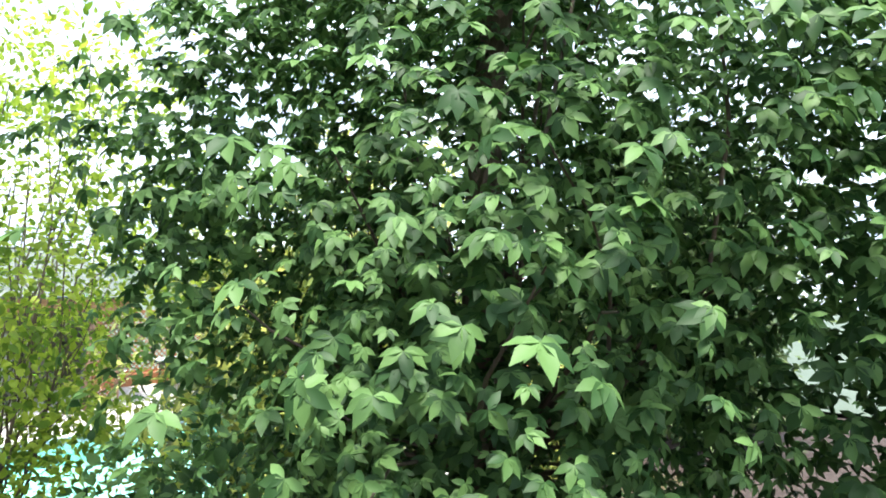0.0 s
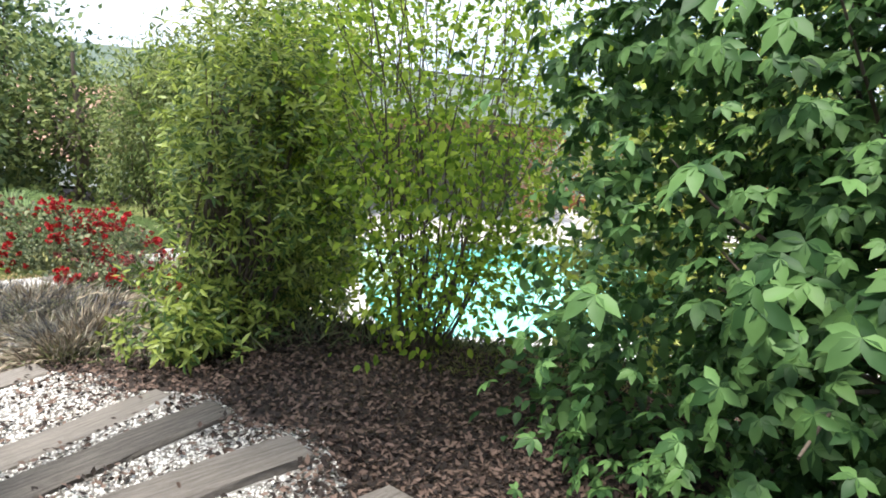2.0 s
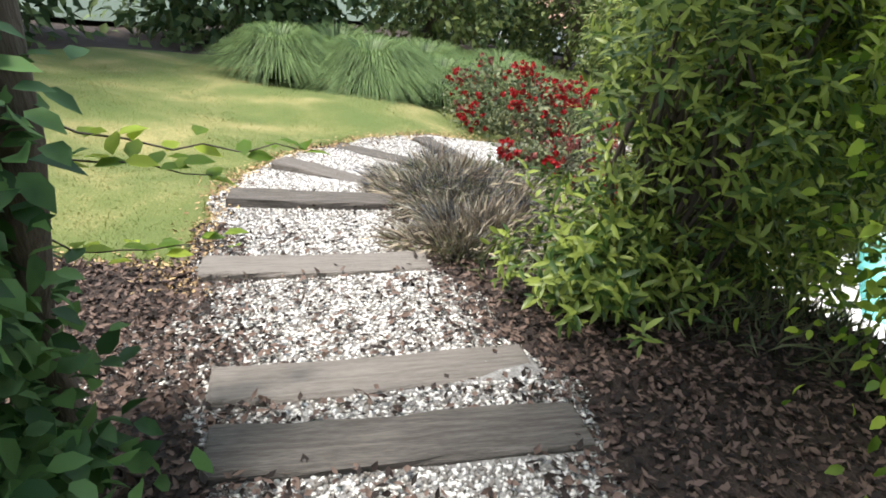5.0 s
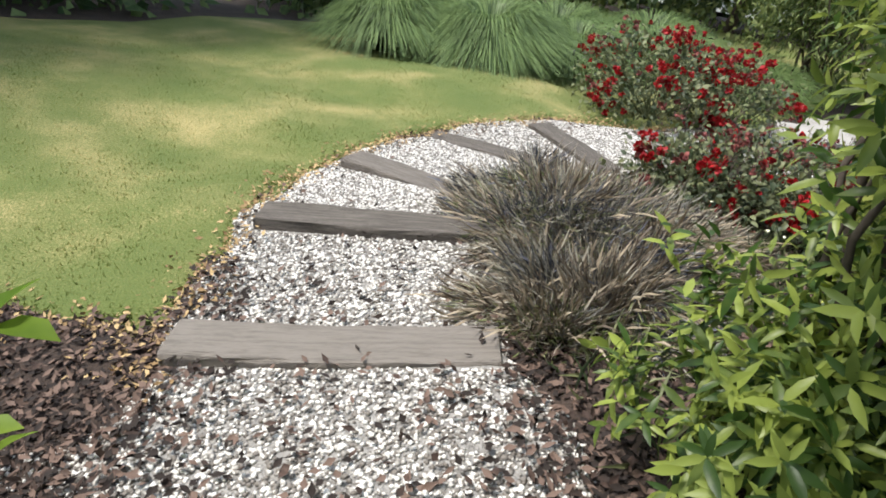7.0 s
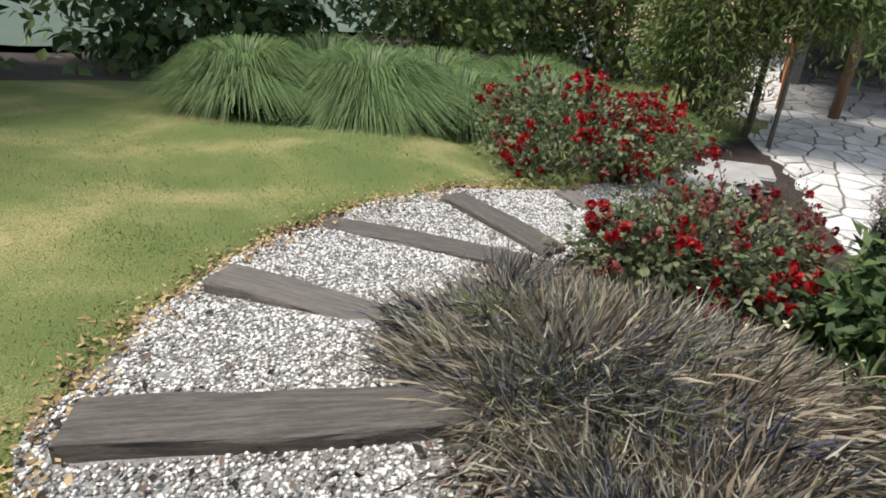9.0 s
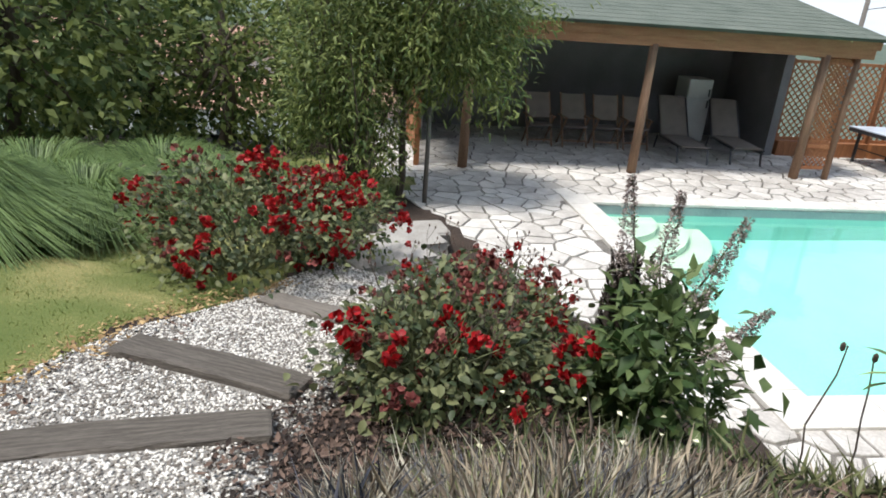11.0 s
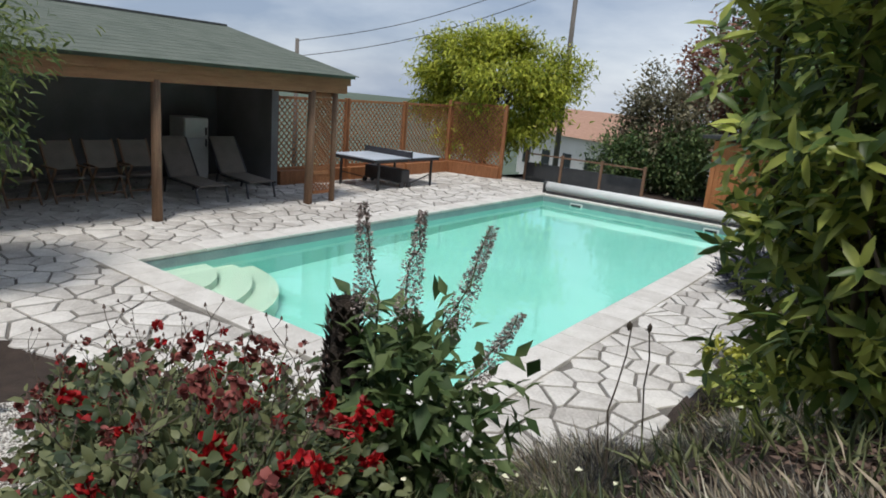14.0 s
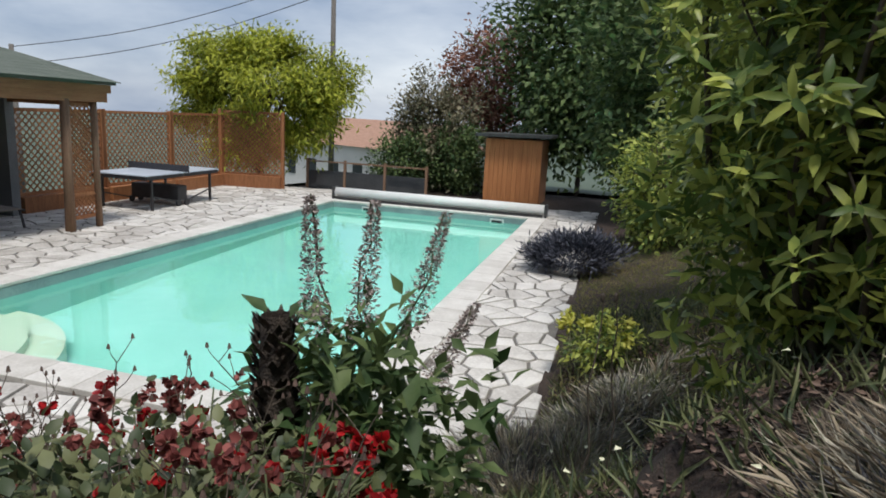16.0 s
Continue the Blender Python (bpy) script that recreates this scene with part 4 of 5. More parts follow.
for (sa, sb) in (((6.0, -3.12, 3.0), (5.46, -2.6, 2.85)), ((6.02, -3.05, 2.85), (5.72, -2.66, 2.83)), ((5.95, -3.1, 2.62), (5.5, -2.86, 2.5))):
    line = bent(sa, sb, 0.05, 9)
    tubes("twig", [(local(t1, line), 0.0035, 0.0015)], M_TWIG, t1)
    pts = np.repeat(line[2:], 2, 0) + rng.normal(size=(14, 3)) * 0.015
    dirs = np.tile(np.array([[-0.6, 0.8, 0.1], [-0.7, -0.5, 0.15]]), (7, 1)) + rng.normal(size=(14, 3)) * 0.2
    leaves("twig_leaves", local(t1, pts), dirs, np.tile([[0, 0, 1.0]], (14, 1)) + rng.normal(size=(14, 3)) * 0.25, 0.075, 0.045, M_SHRUB, t1, 0.15, True)

# evergreen shrub on the bend
s1 = plant("evergreen_shrub", 4.05, -1.95, "large evergreen shrub with glossy yellow-green shoots by the path", "shrub")
zb = land1(4.05, -1.95)
tips, _ = crown_points(60, (3.85, -1.66, zb + 1.1), (0.58, 0.5, 0.95), 60, 0.04, 0.6)
limbs(s1, (3.95, -1.8, zb), tips, 0.018, 0.004)
whorls(s1, "foliage", 1900, (3.85, -1.68, zb + 1.2), (0.78, 0.66, 1.25), 0.07, 0.02, M_PHOT, 8, 110, 0.16, 0.5)
whorls(s1, "low_foliage", 420, (4.15, -2.0, zb + 0.28), (0.5, 0.4, 0.3), 0.075, 0.022, M_PHOT, 8, 40, 0.2, 0.4)

# many-stemmed shrub in front of the pool
s2 = plant("multi_stemmed_shrub", 4.35, -0.55, "upright shrub with many thin bare stems and fresh green leaves", "shrub")
zs = land1(4.35, -0.55)
for i in range(34):
    a, r = rng.uniform(0, 6.28), rng.uniform(0.2, 1.0)
    q = np.array([4.35 + math.cos(a) * r * 0.95, -0.55 + math.sin(a) * r * 0.95, zs + rng.uniform(1.7, 3.0)])
    b0 = np.array([4.35 + math.cos(a) * 0.16 * r, -0.55 + math.sin(a) * 0.16 * r, zs - 0.05])
    line = bent(b0, q, 0.04, 7)
    twigs = [(local(s2, line), rng.uniform(0.006, 0.011), 0.003)]
    for j in (2, 3, 4):
        twigs.append((local(s2, bent(line[j], line[j] + np.array([math.cos(a) * 0.2, math.sin(a) * 0.2, 0.35]) + rng.normal(size=3) * 0.14, 0.05, 4)), 0.004, 0.0015))
    tubes("stem", twigs, M_TWIG, s2, 5)
crown(s2, "foliage", 11500, (4.3, -0.5, zs + 1.75), (1.15, 1.1, 1.45), 0.05, 0.03, M_SHRUB, 190, 0.13, 0.4, -0.9)
crown(s2, "lower_leaves", 2000, (4.35, -0.5, zs + 0.55), (0.7, 0.7, 0.5), 0.055, 0.034, M_SHRUB, 60, 0.18, 0.4)

s3 = plant("low_shrub", 5.6, 0.35, "low dark green shrub spreading over the mulch bank", "shrub")
crown(s3, "foliage", 2200, (5.55, 0.3, land1(5.55, 0.3) + 0.35), (0.75, 0.6, 0.6), 0.08, 0.05, M_DARKLEAF, 60, 0.2, 0.5)

# laurel hedge shrub beside the pool
s4 = plant("laurel_shrub", 2.85, -1.4, "tall dense laurel shrub with glossy green leaves above the terrace", "shrub")
zl = land1(2.85, -1.4)
tips, _ = crown_points(60, (2.85, -1.4, zl + 1.3), (0.65, 0.6, 1.2), 60, 0.05, 0.7)
limbs(s4, (2.85, -1.4, zl), tips, 0.025, 0.004)
whorls(s4, "foliage", 2700, (2.85, -1.4, zl + 1.4), (0.78, 0.7, 1.6), 0.10, 0.032, M_LAUREL, 8, 130, 0.15, 0.45)
s5 = plant("laurel_shrub", 3.9, 2.2, "tall dense laurel shrub with glossy green leaves beside the pool", "shrub")
whorls(s5, "foliage", 2400, (3.9, 2.2, land1(3.9, 2.2) + 1.7), (1.5, 1.6, 2.1), 0.14, 0.042, M_LAUREL, 7, 120, 0.16, 0.5)
tips, _ = crown_points(30, (3.9, 2.2, 2.0), (1.1, 1.1, 1.3), 30, 0.05, 0.7)
limbs(s5, (3.9, 2.2, land1(3.9, 2.2)), tips, 0.03, 0.005)

s6 = plant("yellow_shrub", 1.95, 1.5, "small shrub with bright yellow leaf tips", "shrub")
crown(s6, "foliage", 700, (2.0, 1.5, land1(2.0, 1.5) + 0.25), (0.34, 0.34, 0.28), 0.07, 0.03, M_LAUREL, 30, 0.2, 0.4)
crown(s6, "yellow_tips", 420, (1.95, 1.45, land1(1.95, 1.45) + 0.38), (0.3, 0.3, 0.2), 0.06, 0.03, M_YELLOW, 9, 0.1, 0.6, 0.0)

s7 = plant("dark_lavender_mound", 1.45, 5.75, "dark violet-grey lavender mound hanging over the paving", "shrub")
crown(s7, "foliage", 7000, (1.42, 5.8, 0.22), (0.66, 0.55, 0.38), 0.11, 0.02, M_DARKLAV, 80, 0.15, 0.6, -0.2, 0.05, 1.2, 0.4)


def stalk_mound(name, x, y, r, h, counts, label, sprays=16):
    """A loose mound: many sprays of thin stalks, each leaning its own way, over low leafy shoots."""
    e = plant(name, x, y, label, "lavender")
    ca, cq = rng.uniform(0, 6.28, sprays), np.sqrt(rng.uniform(0, 1, sprays)) * r
    cx, cy = x + np.cos(ca) * cq, y + np.sin(ca) * cq
    ch = h * rng.uniform(0.15, 0.75, sprays) * (1 - 0.6 * (cq / r) ** 2)
    lean = np.stack([np.cos(ca) * cq / r, np.sin(ca) * cq / r, 0.75 + 0 * ca], -1) + rng.normal(size=(sprays, 3)) * 0.34
    for nm, k, mat, hh, w, share in counts:
        mine = rng.permutation(sprays)[:max(3, int(sprays * share))]
        i = mine[rng.integers(0, len(mine), k)]
        off = rng.normal(size=(k, 2)) * r * 0.19
        px, py = cx[i] + off[:, 0], cy[i] + off[:, 1]
        p = np.stack([px, py, land(px, py) + ch[i] * rng.uniform(0.0, 1.0, k)], -1)
        d = lean[i] + np.concatenate([off * 2.6 / r, np.zeros((k, 1))], 1) + rng.normal(size=(k, 3)) * 0.34
        leaves(nm, local(e, p), d, rng.normal(size=(k, 3)), hh * rng.uniform(0.4, 1.2, k), w, mat, e, rng.uniform(-0.1, 0.3))
    return e


def tufts(k1, k2, k3, h):
    return (("grey_stalk_tuft", int(k1 * 1.7), M_LAV, h * 0.7, 0.0022, 0.8), ("dry_stalk_tuft", int(k2 * 1.6), M_LAVBROWN, h * 0.75, 0.0023, 0.6),
            ("green_shoot_tuft", int(k3 * 1.7), M_LAVGREEN, h * 0.36, 0.0042, 0.6), ("dark_stalk_tuft", k1, M_DARKLAV, h * 0.55, 0.0035, 0.5))


stalk_mound("lavender", 3.0, -3.1, 0.54, 0.5, tufts(6500, 5200, 4200, 0.22), "faded grey lavender mound with dry brown stalks by the path", 30)
stalk_mound("lavender", 3.62, -2.8, 0.38, 0.42, tufts(2800, 2200, 3200, 0.2), "smaller green and brown lavender clump by the path", 18)
stalk_mound("lavender", 2.95, -3.55, 0.26, 0.5, tufts(1500, 500, 4200, 0.24), "green lavender clump overhanging the gravel", 14)
stalk_mound("lavender", 1.75, -0.65, 0.6, 0.5, tufts(3800, 2600, 2600, 0.24), "grey lavender mound at the edge of the terrace", 26)
stalk_mound("lavender", 2.15, 0.35, 0.45, 0.35, tufts(1800, 1500, 1500, 0.22), "thin dry lavender mound beside the paving", 18)


# roses
def bloom_mesh(mat):
    k = 14
    o = sphere_dirs(k)
    v, f = fine_leaf_arrays(o * 0.006, o + rng.normal(size=(k, 3)) * 0.3, rng.normal(size=(k, 3)), 0.04, 0.042, -0.25)
    ob = array_mesh("bloom", v, f, mat)
    me = ob.data
    bpy.data.objects.remove(ob)
    return me


ROSES, FADED = [bloom_mesh(M_RED) for i in range(3)], [bloom_mesh(M_FADED) for i in range(3)]


def rose_bush(x, y, rx, ry, h, nleaf, nflower, label, nfaded=60, stalks=0):
    e = plant("rose_bush", x, y, label, "rose bush", "rose bushes")
    z = land1(x, y)
    tips, _ = crown_points(40, (x, y, z + h * 0.55), (rx, ry, h * 0.5), 40, 0.05, 0.8, -0.1)
    limbs(e, (x, y, z), tips, 0.009, 0.003, M_STEM)
    crown(e, "leaves", nleaf, (x, y, z + h * 0.45), (rx, ry, h * 0.5), 0.055, 0.034, M_ROSELEAF, 90, 0.17, 0.5, -0.7)
    for nm, k, mat, sz in (("bloom", nflower, M_RED, 0.031), ("faded_bloom", nfaded, M_FADED, 0.026)):
        c, o = crown_points(k, (x, y, z + h * 0.5), (rx * 1.03, ry * 1.03, h * 0.54), max(10, k // 5), 0.13, 0.92, -0.35)
        for q in c:
            ob = new(nm, ROSES[rng.integers(0, 3)] if nm == "bloom" else FADED[rng.integers(0, 3)])
            ob.parent = e
            s = sz / 0.036 * rng.uniform(0.75, 1.25)
            ob.matrix_local = Matrix.LocRotScale(Vector(local(e, q)), Euler(rng.uniform(0, 6.28, 3)), (s, s, s))
    for i in range(stalks):
        a, q = rng.uniform(0, 6.28), rng.uniform(0.3, 1.0)
        foot = np.array([math.cos(a) * rx * q * 0.8, math.sin(a) * ry * q * 0.8, h * 0.35])
        tip = foot + np.array([rng.normal() * 0.1, rng.normal() * 0.1, h * rng.uniform(0.55, 0.95)])
        line = bent(foot, tip, 0.05, 7)
        arms = [(line, 0.0035, 0.0018)]
        heads = []
        for j in (3, 4, 5, 5, 6, 6):
            end = line[j] + rng.normal(size=3) * [0.045, 0.045, 0.02] + [0, 0, 0.05]
            arms.append((bent(line[j], end, 0.04, 3), 0.0018, 0.0012))
            heads.append((np.linspace(end, end + [0, 0, 0.016], 3), 0.007, 0.003))
        tubes("dry_stalk", arms, M_TWIG, e, 4)
        tagged(tubes("seed_cluster", heads, M_DEADHEAD, e, 5), kind="stuff")
    return e


rose_bush(-0.75, -4.35, 0.75, 0.75, 0.95, 3000, 150, "large rose bush full of red blooms at the lawn edge", 40)
rose_bush(-1.45, -3.75, 0.55, 0.6, 0.8, 1800, 100, "rose bush full of red blooms beside the stone steps", 30)
rose_bush(0.75, -2.85, 0.68, 0.6, 0.56, 2700, 50, "rose bush with red and faded blooms above the pool", 90, 14)
rose_bush(1.3, -3.2, 0.46, 0.44, 0.5, 1500, 34, "low rose bush with red blooms by the gravel", 30, 8)
rose_bush(-0.15, -2.6, 0.5, 0.42, 0.56, 1000, 18, "rose bush with many faded brown blooms", 90, 20)

# palm stump and flowering plant
palm = plant("palm_stump", 0.72, -2.02, "dark fibrous stump of a dead palm", "palm stump")
zp = palm.location[2]
ph = 1.47 - zp
tubes("trunk", [([(0, 0, -0.1), (0.0, 0.01, ph * 0.3), (0.01, 0.0, ph * 0.7), (0.0, 0.01, ph)], 0.105, 0.06)], M_PALM, palm, 12)
k = 420
a, q = rng.uniform(0, 6.28, k), rng.uniform(0.0, 1.0, k)
rad = 0.103 - 0.042 * q
leaves("leaf_sheath", np.stack([np.cos(a) * rad, np.sin(a) * rad, q * ph - 0.03], -1), np.stack([np.cos(a) * 0.45, np.sin(a) * 0.45, 1 + 0 * a], -1), np.stack([np.cos(a), np.sin(a), 0 * a], -1), 0.075, 0.04, M_PALM, palm, -0.1)

fl = plant("flowering_perennial", 1.0, -2.05, "tall perennial with big green leaves and three grey flower spikes", "plant")
zf = fl.location[2]
for (dx, dy, topz) in ((-0.06, -0.12, 1.97), (0.12, 0.06, 1.95), (0.34, 0.28, 1.9), (0.45, 0.42, 1.5)):
    base = np.array([0.05 * dx, 0.05 * dy, -0.05])
    tip = np.array([dx, dy, topz - zf])
    line = bent(base, tip, 0.02, 12)
    tubes("stem", [(line, 0.009, 0.003)], M_STEM, fl, 6)
    P, D = [], []
    for i in range(14):
        f = 0.12 + 0.5 * i / 14
        c = base + (tip - base) * f
        an = i * 1.57
        for s in (0, math.pi):
            P.append(c)
            D.append((math.cos(an + s), math.sin(an + s), 0.25))
    m_ = len(P)
    leaves("leaves", P, np.array(D) + rng.normal(size=(m_, 3)) * 0.2, np.tile([[0, 0, 1.0]], (m_, 1)) + rng.normal(size=(m_, 3)) * 0.2, np.linspace(0.2, 0.10, m_), np.linspace(0.085, 0.04, m_), M_FLOMIS, fl, 0.35, True)
    kk = 900
    u = rng.uniform(0.0, 1.0, kk) ** 0.9
    ring = np.clip(np.round(u * 13) / 13 + rng.normal(size=kk) * 0.018, 0, 1)
    an = rng.uniform(0, 6.28, kk)
    reach = (0.052 * (1 - ring) + 0.012) * rng.uniform(0.2, 1.1, kk)
    axis = base + (tip - base) * (0.66 + 0.34 * ring)[:, None]
    out = np.stack([np.cos(an), np.sin(an), rng.uniform(-0.5, 0.7, kk)], -1)
    leaves("flower_spike", axis + out * reach[:, None], out + rng.normal(size=(kk, 3)) * 0.6, rng.normal(size=(kk, 3)), 0.02, 0.009, M_SEED, fl)
    P = [base + (tip - base) * f for f in (0.6, 0.6, 0.67, 0.67, 0.74, 0.74)]
    D = [(math.cos(q + dx * 9), math.sin(q + dx * 9), 0.1) for q in (0, 3.14, 1.5, 4.7, 0.6, 3.8)]
    for at, way, ln in zip(P, D, (0.13, 0.12, 0.11, 0.10, 0.07, 0.07)):
        leaves("bract", [at], [way], [[0, 0, 1.0]], ln, 0.035, M_FLOMIS, fl, 0.55, True)
crown(fl, "lower_leaves", 900, (1.1, -1.95, zf + 0.42), (0.5, 0.42, 0.45), 0.13, 0.062, M_FLOMIS, 50, 0.2, 0.4, -0.6)

for i, (x, y, tz) in enumerate(((1.95, -1.72, 1.62), (2.06, -1.62, 1.6))):
    e = plant("seed_stalk", x, y, "thin dry stalk with small dark seed heads", "plant", "seed stalks")
    h = tz - e.location[2]
    tubes("stalk", [(bent((0, 0, -0.02), (0.02 - 0.06 * i, 0.02, h), 0.03, 8), 0.005, 0.003)], M_TWIG, e)
    bm = B()
    bmesh.ops.create_icosphere(bm, subdivisions=1, radius=0.014, matrix=Matrix.Translation((0.02 - 0.06 * i, 0.02, h)) @ Matrix.Diagonal((0.8, 0.8, 1.6, 1)))
    part("seed_head", bm, M_TWIG, e)

daisy_x, daisy_y = scatter(900, 1.3, 3.2, -3.2, 0.6, lambda x, y: ~in_terrace(x, y, 0.1) & (rng.uniform(size=x.shape) < 0.07))
P = np.stack([daisy_x, daisy_y, land(daisy_x, daisy_y) + rng.uniform(0.1, 0.3, len(daisy_x))], -1)
tagged(array_mesh("daisies", *leaf_arrays(P, rng.normal(size=P.shape) * [1, 1, 0.2], np.tile([[0, 0, 1.0]], (len(P), 1)), 0.028, 0.026), M_DAISY), "scattered small pale yellow daisies on the bank", "flowers", kind="stuff")
wx_, wy_ = scatter(16000, -1.5, 4.4, -3.4, 3.2, lambda x, y: ~in_terrace(x, y, 0.08) & (path_depth(x, y) < -0.05))
blades("weeds", wx_, wy_, 0.16, 0.014, M_ROSELEAF, "low green weeds and ground cover on the bank", "weeds", 0.8)

sx_, sy_ = scatter(40000, 1.5, 5.0, -0.6, 9.0, lambda x, y: ~in_terrace(x, y, 0.03))
blades("bank_grass", sx_[:26000], sy_[:26000], 0.07, 0.007, M_BLADE, "short dry grass on the bank beside the pool", "grass", 0.9)


# ornamental grasses at the far side of the lawn
def grass_mound(x, y, r, h, k, label):
    e = plant("grass_mound", x, y, label, "ornamental grass", "ornamental grasses")
    a = rng.uniform(0, 6.28, k)
    el = rng.uniform(0.25, 1.0, k)
    out = np.stack([np.cos(a), np.sin(a)], -1) * (r * (0.35 + 0.75 * (1 - el)))[:, None]
    segs = 5
    V, F = [], []
    base = np.stack([np.cos(a), np.sin(a)], -1) * rng.uniform(0, 0.25, (k, 1)) * r
    side = np.stack([-np.sin(a), np.cos(a), 0 * a], -1) * 0.007
    for i in range(segs + 1):
        t = i / segs
        hz = h * (0.6 + 0.5 * el) * (1.9 * t - 1.25 * t ** 2.4 * (1.25 - 0.35 * el))
        xy = base + out * t ** 1.4 * 1.35
        c = np.stack([xy[:, 0], xy[:, 1], np.maximum(hz, 0.01)], -1)
        w = 1 - 0.8 * t
        V += [c - side * w, c + side * w]
    V = np.stack(V, 1)
    n_ = 2 * (segs + 1)
    q = np.array([[2 * i, 2 * i + 1, 2 * i + 3, 2 * i + 2] for i in range(segs)])
    F = (np.arange(k)[:, None, None] * n_ + q[None]).reshape(-1, 4)
    array_mesh("blade_tuft", V.reshape(-1, 3), F, M_GRASSMOUND, e)
    return e


for x, y, r, h, k in ((-0.3, -7.6, 0.85, 0.8, 3600), (-1.0, -6.55, 1.0, 0.85, 4200), (-1.9, -5.9, 0.85, 0.75, 2600), (-2.6, -6.6, 1.1, 0.9, 2400), (-3.2, -5.3, 1.1, 0.75, 2200), (-3.9, -4.2, 0.9, 0.55, 1800), (-4.6, -6.0, 1.2, 0.8, 1800), (-2.2, -8.0, 1.1, 0.9, 1600)):
    grass_mound(x, y, r, h, k, "arching mound of tall ornamental grass behind the lawn")

# willow-like tree at the corner of the pool house
tree("willow_tree", -5.3, -2.9, 3.2, 0.06, (-5.2, -2.45, 2.55), (1.2, 1.35, 1.35), 15000, 0.12, 0.03, M_WILLOW, "feathery light green tree with many thin stems by the pool house", 110, 0.15, 0.45, droop=0.5)
e = plant("willow_shrub", -5.0, -3.6, "thick multi-stemmed green shrub beside the terrace", "shrub")
for i in range(26):
    foot, top = (-5.0 + rng.normal() * 0.15, -3.6 + rng.normal() * 0.15, -0.05), (-5.0 + rng.normal() * 0.7, -3.6 + rng.normal() * 0.6, rng.uniform(1.8, 3.4))
    tubes("stem", [(local(e, bent(foot, top, 0.04, 7)), 0.02, 0.006)], M_BARK, e)
crown(e, "foliage", 12000, (-5.0, -3.6, 1.9), (1.0, 1.0, 1.8), 0.10, 0.026, M_WILLOW, 110, 0.16, 0.45, -0.9, 0.4)
stake = finish("tree_stake", rod(B(), (0, 0, -0.1), (0.03, 0.0, 1.35), 0.035, 0.03, 10), M_POLE, smooth=True)
stake.location = (-4.85, -2.55, 0.0)
tagged(stake, "pale upright wooden stake at the terrace edge", "stake")

# golden tree at the far corner
tree("golden_robinia", -8.8, 13.6, 3.6, 0.13, (-8.7, 13.6, 2.6), (3.1, 1.8, 2.0), 34000, 0.17, 0.06, M_ROBINIA, "spreading golden-green tree behind the trellis corner", 75, 0.11, 0.55, droop=0.7)
# bushes and trees beyond the pool
for x, y, h, c, r, mat, nm, lab, k, ln in (
        (-3.6, 15.6, 1.6, (-3.7, 15.5, 1.5), (1.4, 1.1, 1.9), M_GREYLEAF, "grey_bush", "tall grey-brown bush behind the pool", 6000, 0.12),
        (-4.6, 14.6, 0.8, (-4.5, 14.5, 0.7), (1.0, 0.8, 0.95), M_FAR, "round_bush", "dark green bush behind the pool cover", 3200, 0.1),
        (-2.8, 15.0, 0.8, (-2.8, 14.9, 0.9), (0.9, 0.8, 1.1), M_FAR, "round_bush", "dark green bush beside the shed", 3200, 0.1),
        (-2.6, 18.5, 3.0, (-2.6, 18.5, 3.6), (1.7, 1.6, 1.9), M_REDLEAF, "copper_tree", "copper-leaved tree behind the shed", 5000, 0.14),
        (0.6, 17.5, 4.5, (0.6, 16.9, 4.2), (2.6, 2.2, 3.6), M_FAR, "broad_tree", "large dark green tree over the shed", 11000, 0.2),
        (3.4, 12.5, 4.5, (3.4, 12.0, 3.4), (2.4, 2.6, 3.4), M_FAR, "broad_tree", "large dark green tree beside the pool", 9000, 0.18),
        (2.6, 8.0, 1.4, (2.9, 8.0, 1.3), (1.0, 1.3, 1.2), M_LAUREL, "green_bush", "green bush along the side of the pool", 3600, 0.1)):
    tree(nm, x, y, h, 0.09, c, r, int(k * 1.8), ln * 1.15, ln * 0.62, mat, lab, 110, 0.16, 0.5, category="tree" if h > 1.7 else "bush")
# dark trees behind the lawn and towards the houses
for x, y, h, r, mat, k, ln in ((-3.5, -11.5, 5.5, (2.9, 2.6, 3.8), M_FAR, 8000, 0.2), (1.8, -12.5, 5.8, (3.0, 2.6, 4.0), M_FAR, 8000, 0.2), (6.5, -11.0, 5.5, (3.0, 2.6, 3.9), M_FAR, 7000, 0.2),
                              (-7.5, -9.0, 4.6, (2.2, 2.2, 2.9), M_WILLOW, 5000, 0.15), (-9.5, -6.2, 3.6, (1.6, 1.5, 1.9), M_WILLOW, 2600, 0.13), (-12.0, -8.5, 5.0, (2.2, 2.2, 3.0), M_FAR, 5000, 0.18), (-11.5, -4.2, 4.0, (1.6, 1.5, 2.1), M_WILLOW, 4500, 0.14), (10.5, -6.5, 5.0, (2.4, 2.4, 3.4), M_FAR, 5000, 0.18), (10.6, 2.2, 5.0, (2.2, 2.2, 3.2), M_FAR, 5000, 0.18), (-15.5, -13.0, 6.0, (2.8, 2.8, 3.4), M_FAR, 5000, 0.2)):
    z = land1(x, y)
    tree("garden_tree", x, y, h, 0.13, (x, y, z + h * 0.52), (r[0], r[1], r[2] * 1.1), int(k * 1.5), ln * 1.25, ln * 0.75, mat, "dense dark green garden tree behind the lawn", 90, 0.16, 0.5)


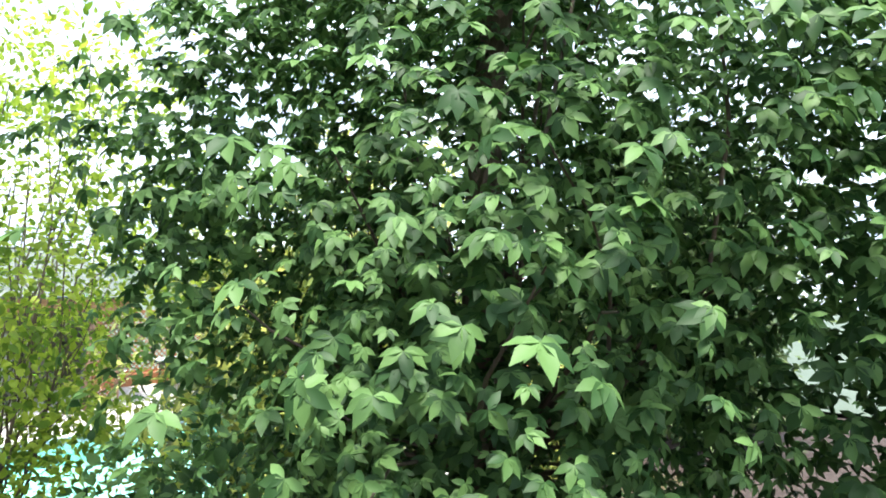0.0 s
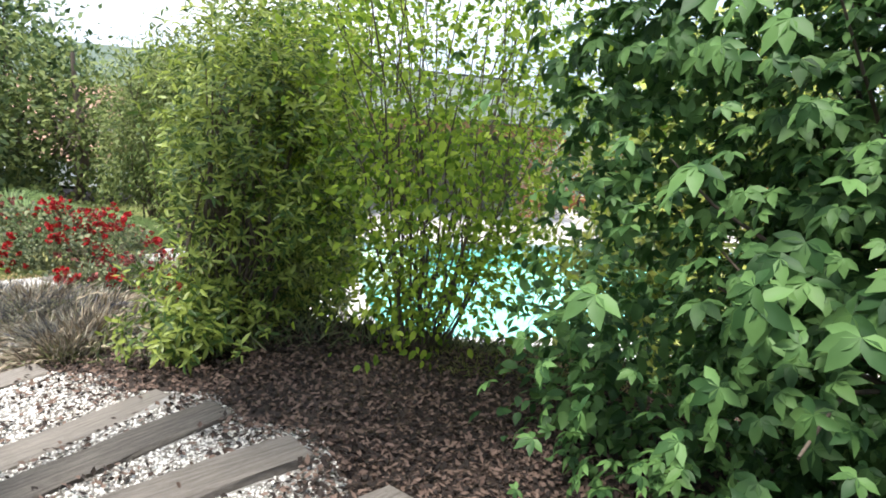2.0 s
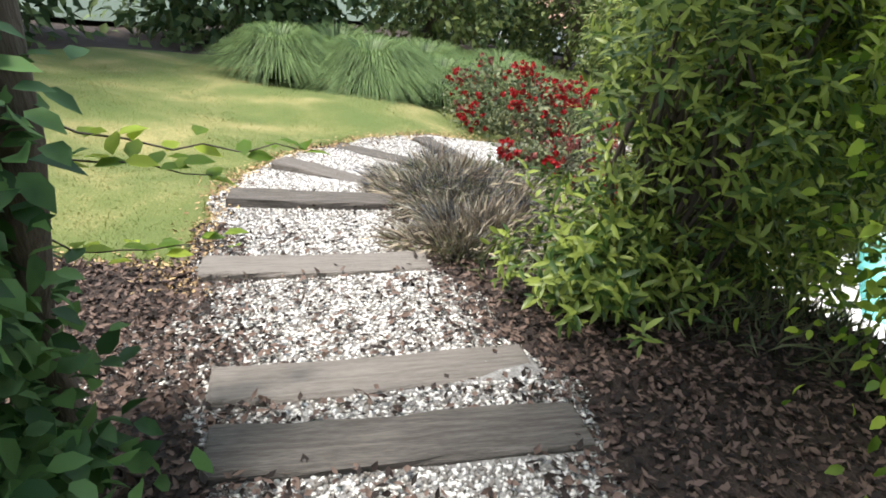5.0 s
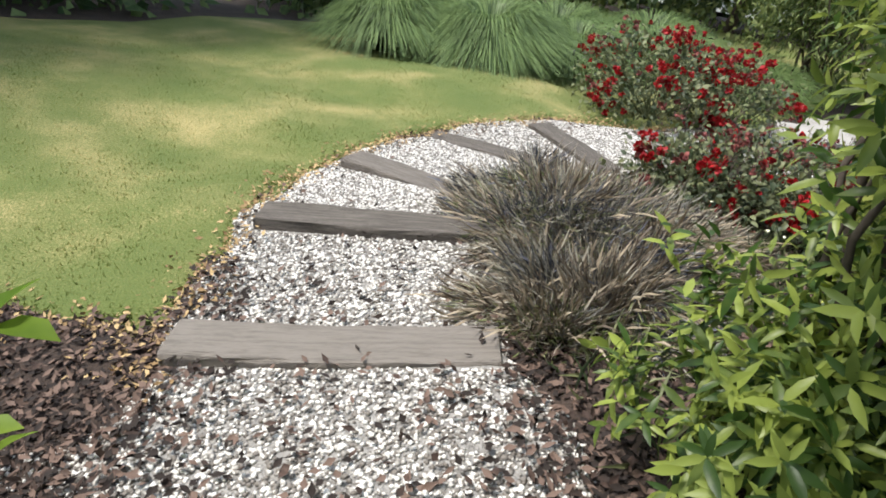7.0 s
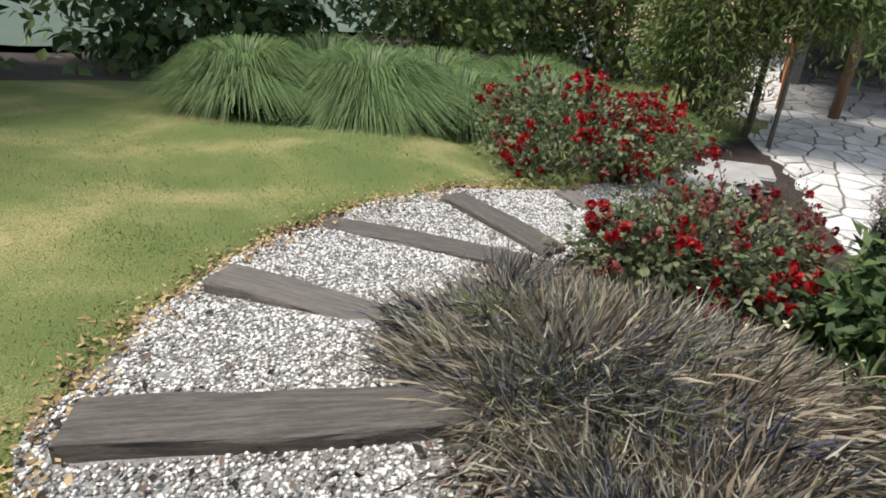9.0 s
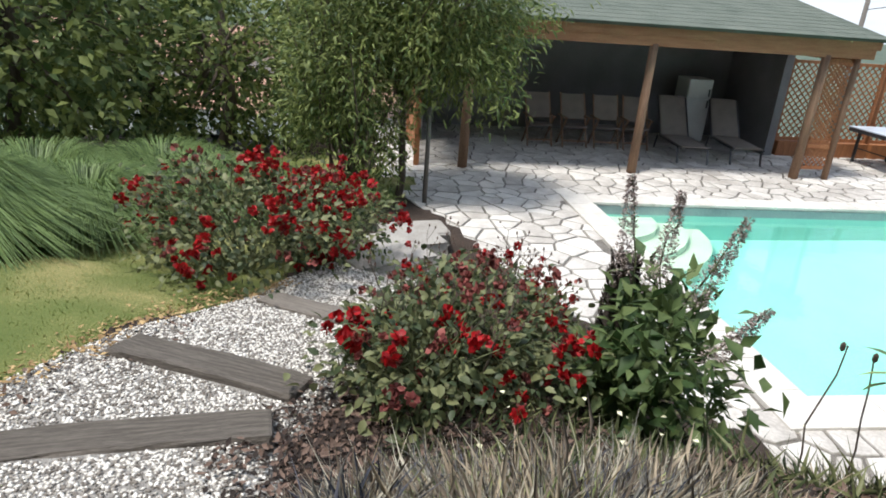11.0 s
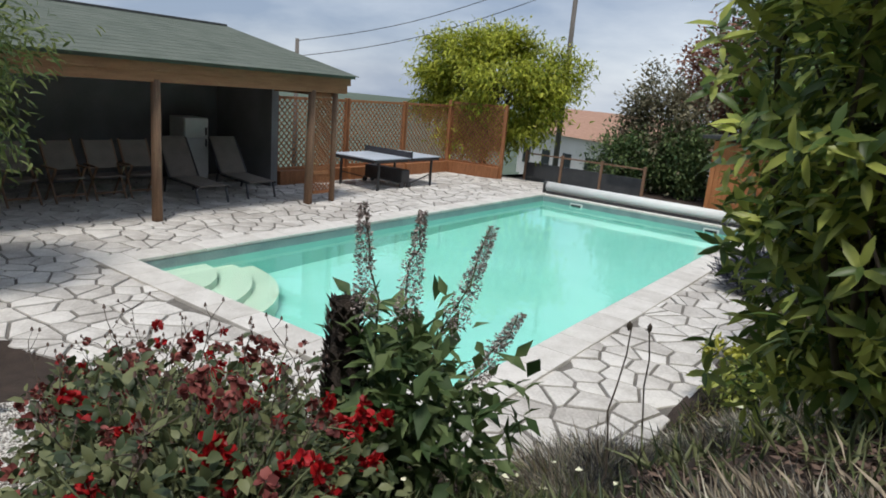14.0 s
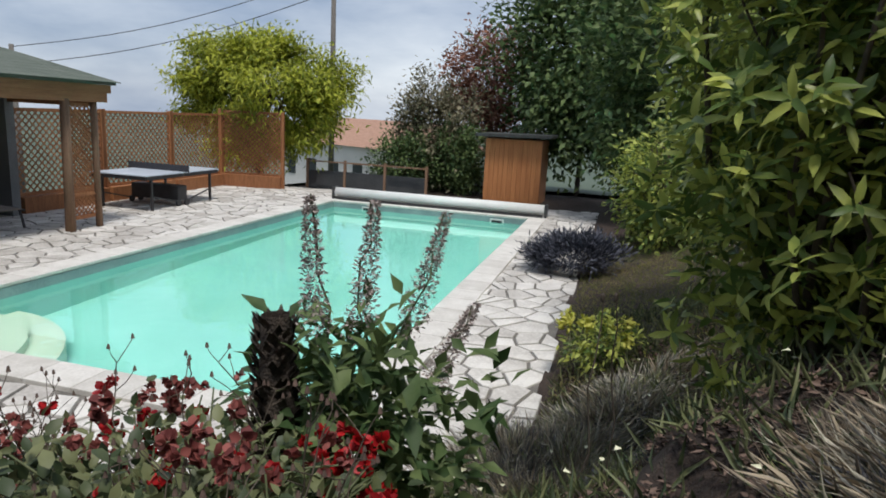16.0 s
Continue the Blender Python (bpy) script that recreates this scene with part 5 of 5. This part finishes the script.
# ---- beyond the garden ----
def village_house(x, y, w, d, h, rz, wall, label):
    z = land1(x, y) - 0.3
    e = thing("village_house", x, y, z, label, "house", "village houses")
    e.rotation_euler = (0, 0, radians(rz))
    part("wall", box(B(), -w / 2, -d / 2, 0, w / 2, d / 2, h), wall, e)
    bm = B()
    pts = [(-w / 2 - 0.4, -d / 2 - 0.4, h), (w / 2 + 0.4, -d / 2 - 0.4, h), (w / 2 + 0.4, d / 2 + 0.4, h), (-w / 2 - 0.4, d / 2 + 0.4, h), (-w / 2 - 0.4, 0, h + d * 0.22), (w / 2 + 0.4, 0, h + d * 0.22)]
    v = [bm.verts.new(p) for p in pts]
    for f in ((0, 1, 5, 4), (2, 3, 4, 5), (0, 4, 3), (1, 2, 5), (3, 2, 1, 0)):
        bm.faces.new([v[i] for i in f])
    bmesh.ops.recalc_face_normals(bm, faces=bm.faces)
    part("roof", bm, M_TILE, e, "terracotta tiled roof")
    n_ = int(w // 2.4)
    for i in range(n_):
        for sgn in (-1, 1):
            for zz in ([0.9] if h < 4 else [0.9, 3.6]):
                cx = -w / 2 + (i + 0.5) * w / n_
                part("window", box(B(), cx - 0.5, sgn * (d / 2 + 0.01) - 0.03, zz, cx + 0.5, sgn * (d / 2 + 0.01) + 0.03, zz + 1.3), M_GLASS, e)
    return e


village_house(-38, -15.5, 12, 8, 5.6, 70, M_HOUSE, "white rendered village house with tiled roof")
village_house(-40, -6.0, 10, 7, 3.4, 80, M_HOUSEPINK, "low pink rendered village house")
village_house(-33, -11.0, 7, 6, 3.0, 75, M_HOUSE, "low pale village house among trees")
village_house(-15.5, 41, 13, 8, 3.4, -28, M_HOUSE, "pale village house with tiled roof beyond the garden")
village_house(-26, 62, 14, 9, 4.5, -20, M_HOUSE, "distant pale village house with tiled roof")

pole = thing("utility_pole", -9.4, 20.0, land1(-9.4, 20.0), "tall grey wooden utility pole", "utility pole")
part("pole", rod(B(), (0, 0, -0.3), (0, 0, 8.6), 0.12, 0.085, 12), M_POLE, pole, smooth=True)
part("crossarm", box(B(), -0.5, -0.05, 8.1, 0.5, 0.05, 8.2), M_POLE, pole)
pole2 = thing("utility_pole", -22.0, 17.0, land1(-22, 17), "distant grey utility pole above the roof", "utility pole")
part("pole", rod(B(), (0, 0, -0.3), (0, 0, 7.6), 0.13, 0.09, 12), M_POLE, pole2, smooth=True)
ptop, p2top = np.array([-9.4, 20, land1(-9.4, 20) + 8.2]), np.array([-22.0, 17, land1(-22, 17) + 7.5])
for dz in (0.0, -0.7):
    t = np.linspace(0, 1, 14)[:, None]
    line = p2top + (ptop - p2top) * t + np.array([0, 0, 1.0]) * (dz - 0.5 * np.sin(t * math.pi))
    c = tubes("overhead_cable", [(line, 0.016, 0.016)], M_CABLE, None, 5)
    tagged(c, "thin black overhead cable between the poles", "cable", "overhead cables")
fence = thing("wire_fence", -5.5, 13.3, land1(-5.5, 13.3), "low dark mesh fence behind the pool cover", "fence")
part("mesh", box(B(), -1.5, -0.01, 0.0, 2.2, 0.01, 0.62), M_GLASS, fence)
for x in (-1.5, -0.3, 0.95, 2.2):
    part("post", box(B(), x - 0.035, -0.035, -0.1, x + 0.035, 0.035, 0.95), M_POST, fence)
part("rail", box(B(), -1.5, -0.02, 0.86, 2.2, 0.02, 0.9), M_POST, fence)
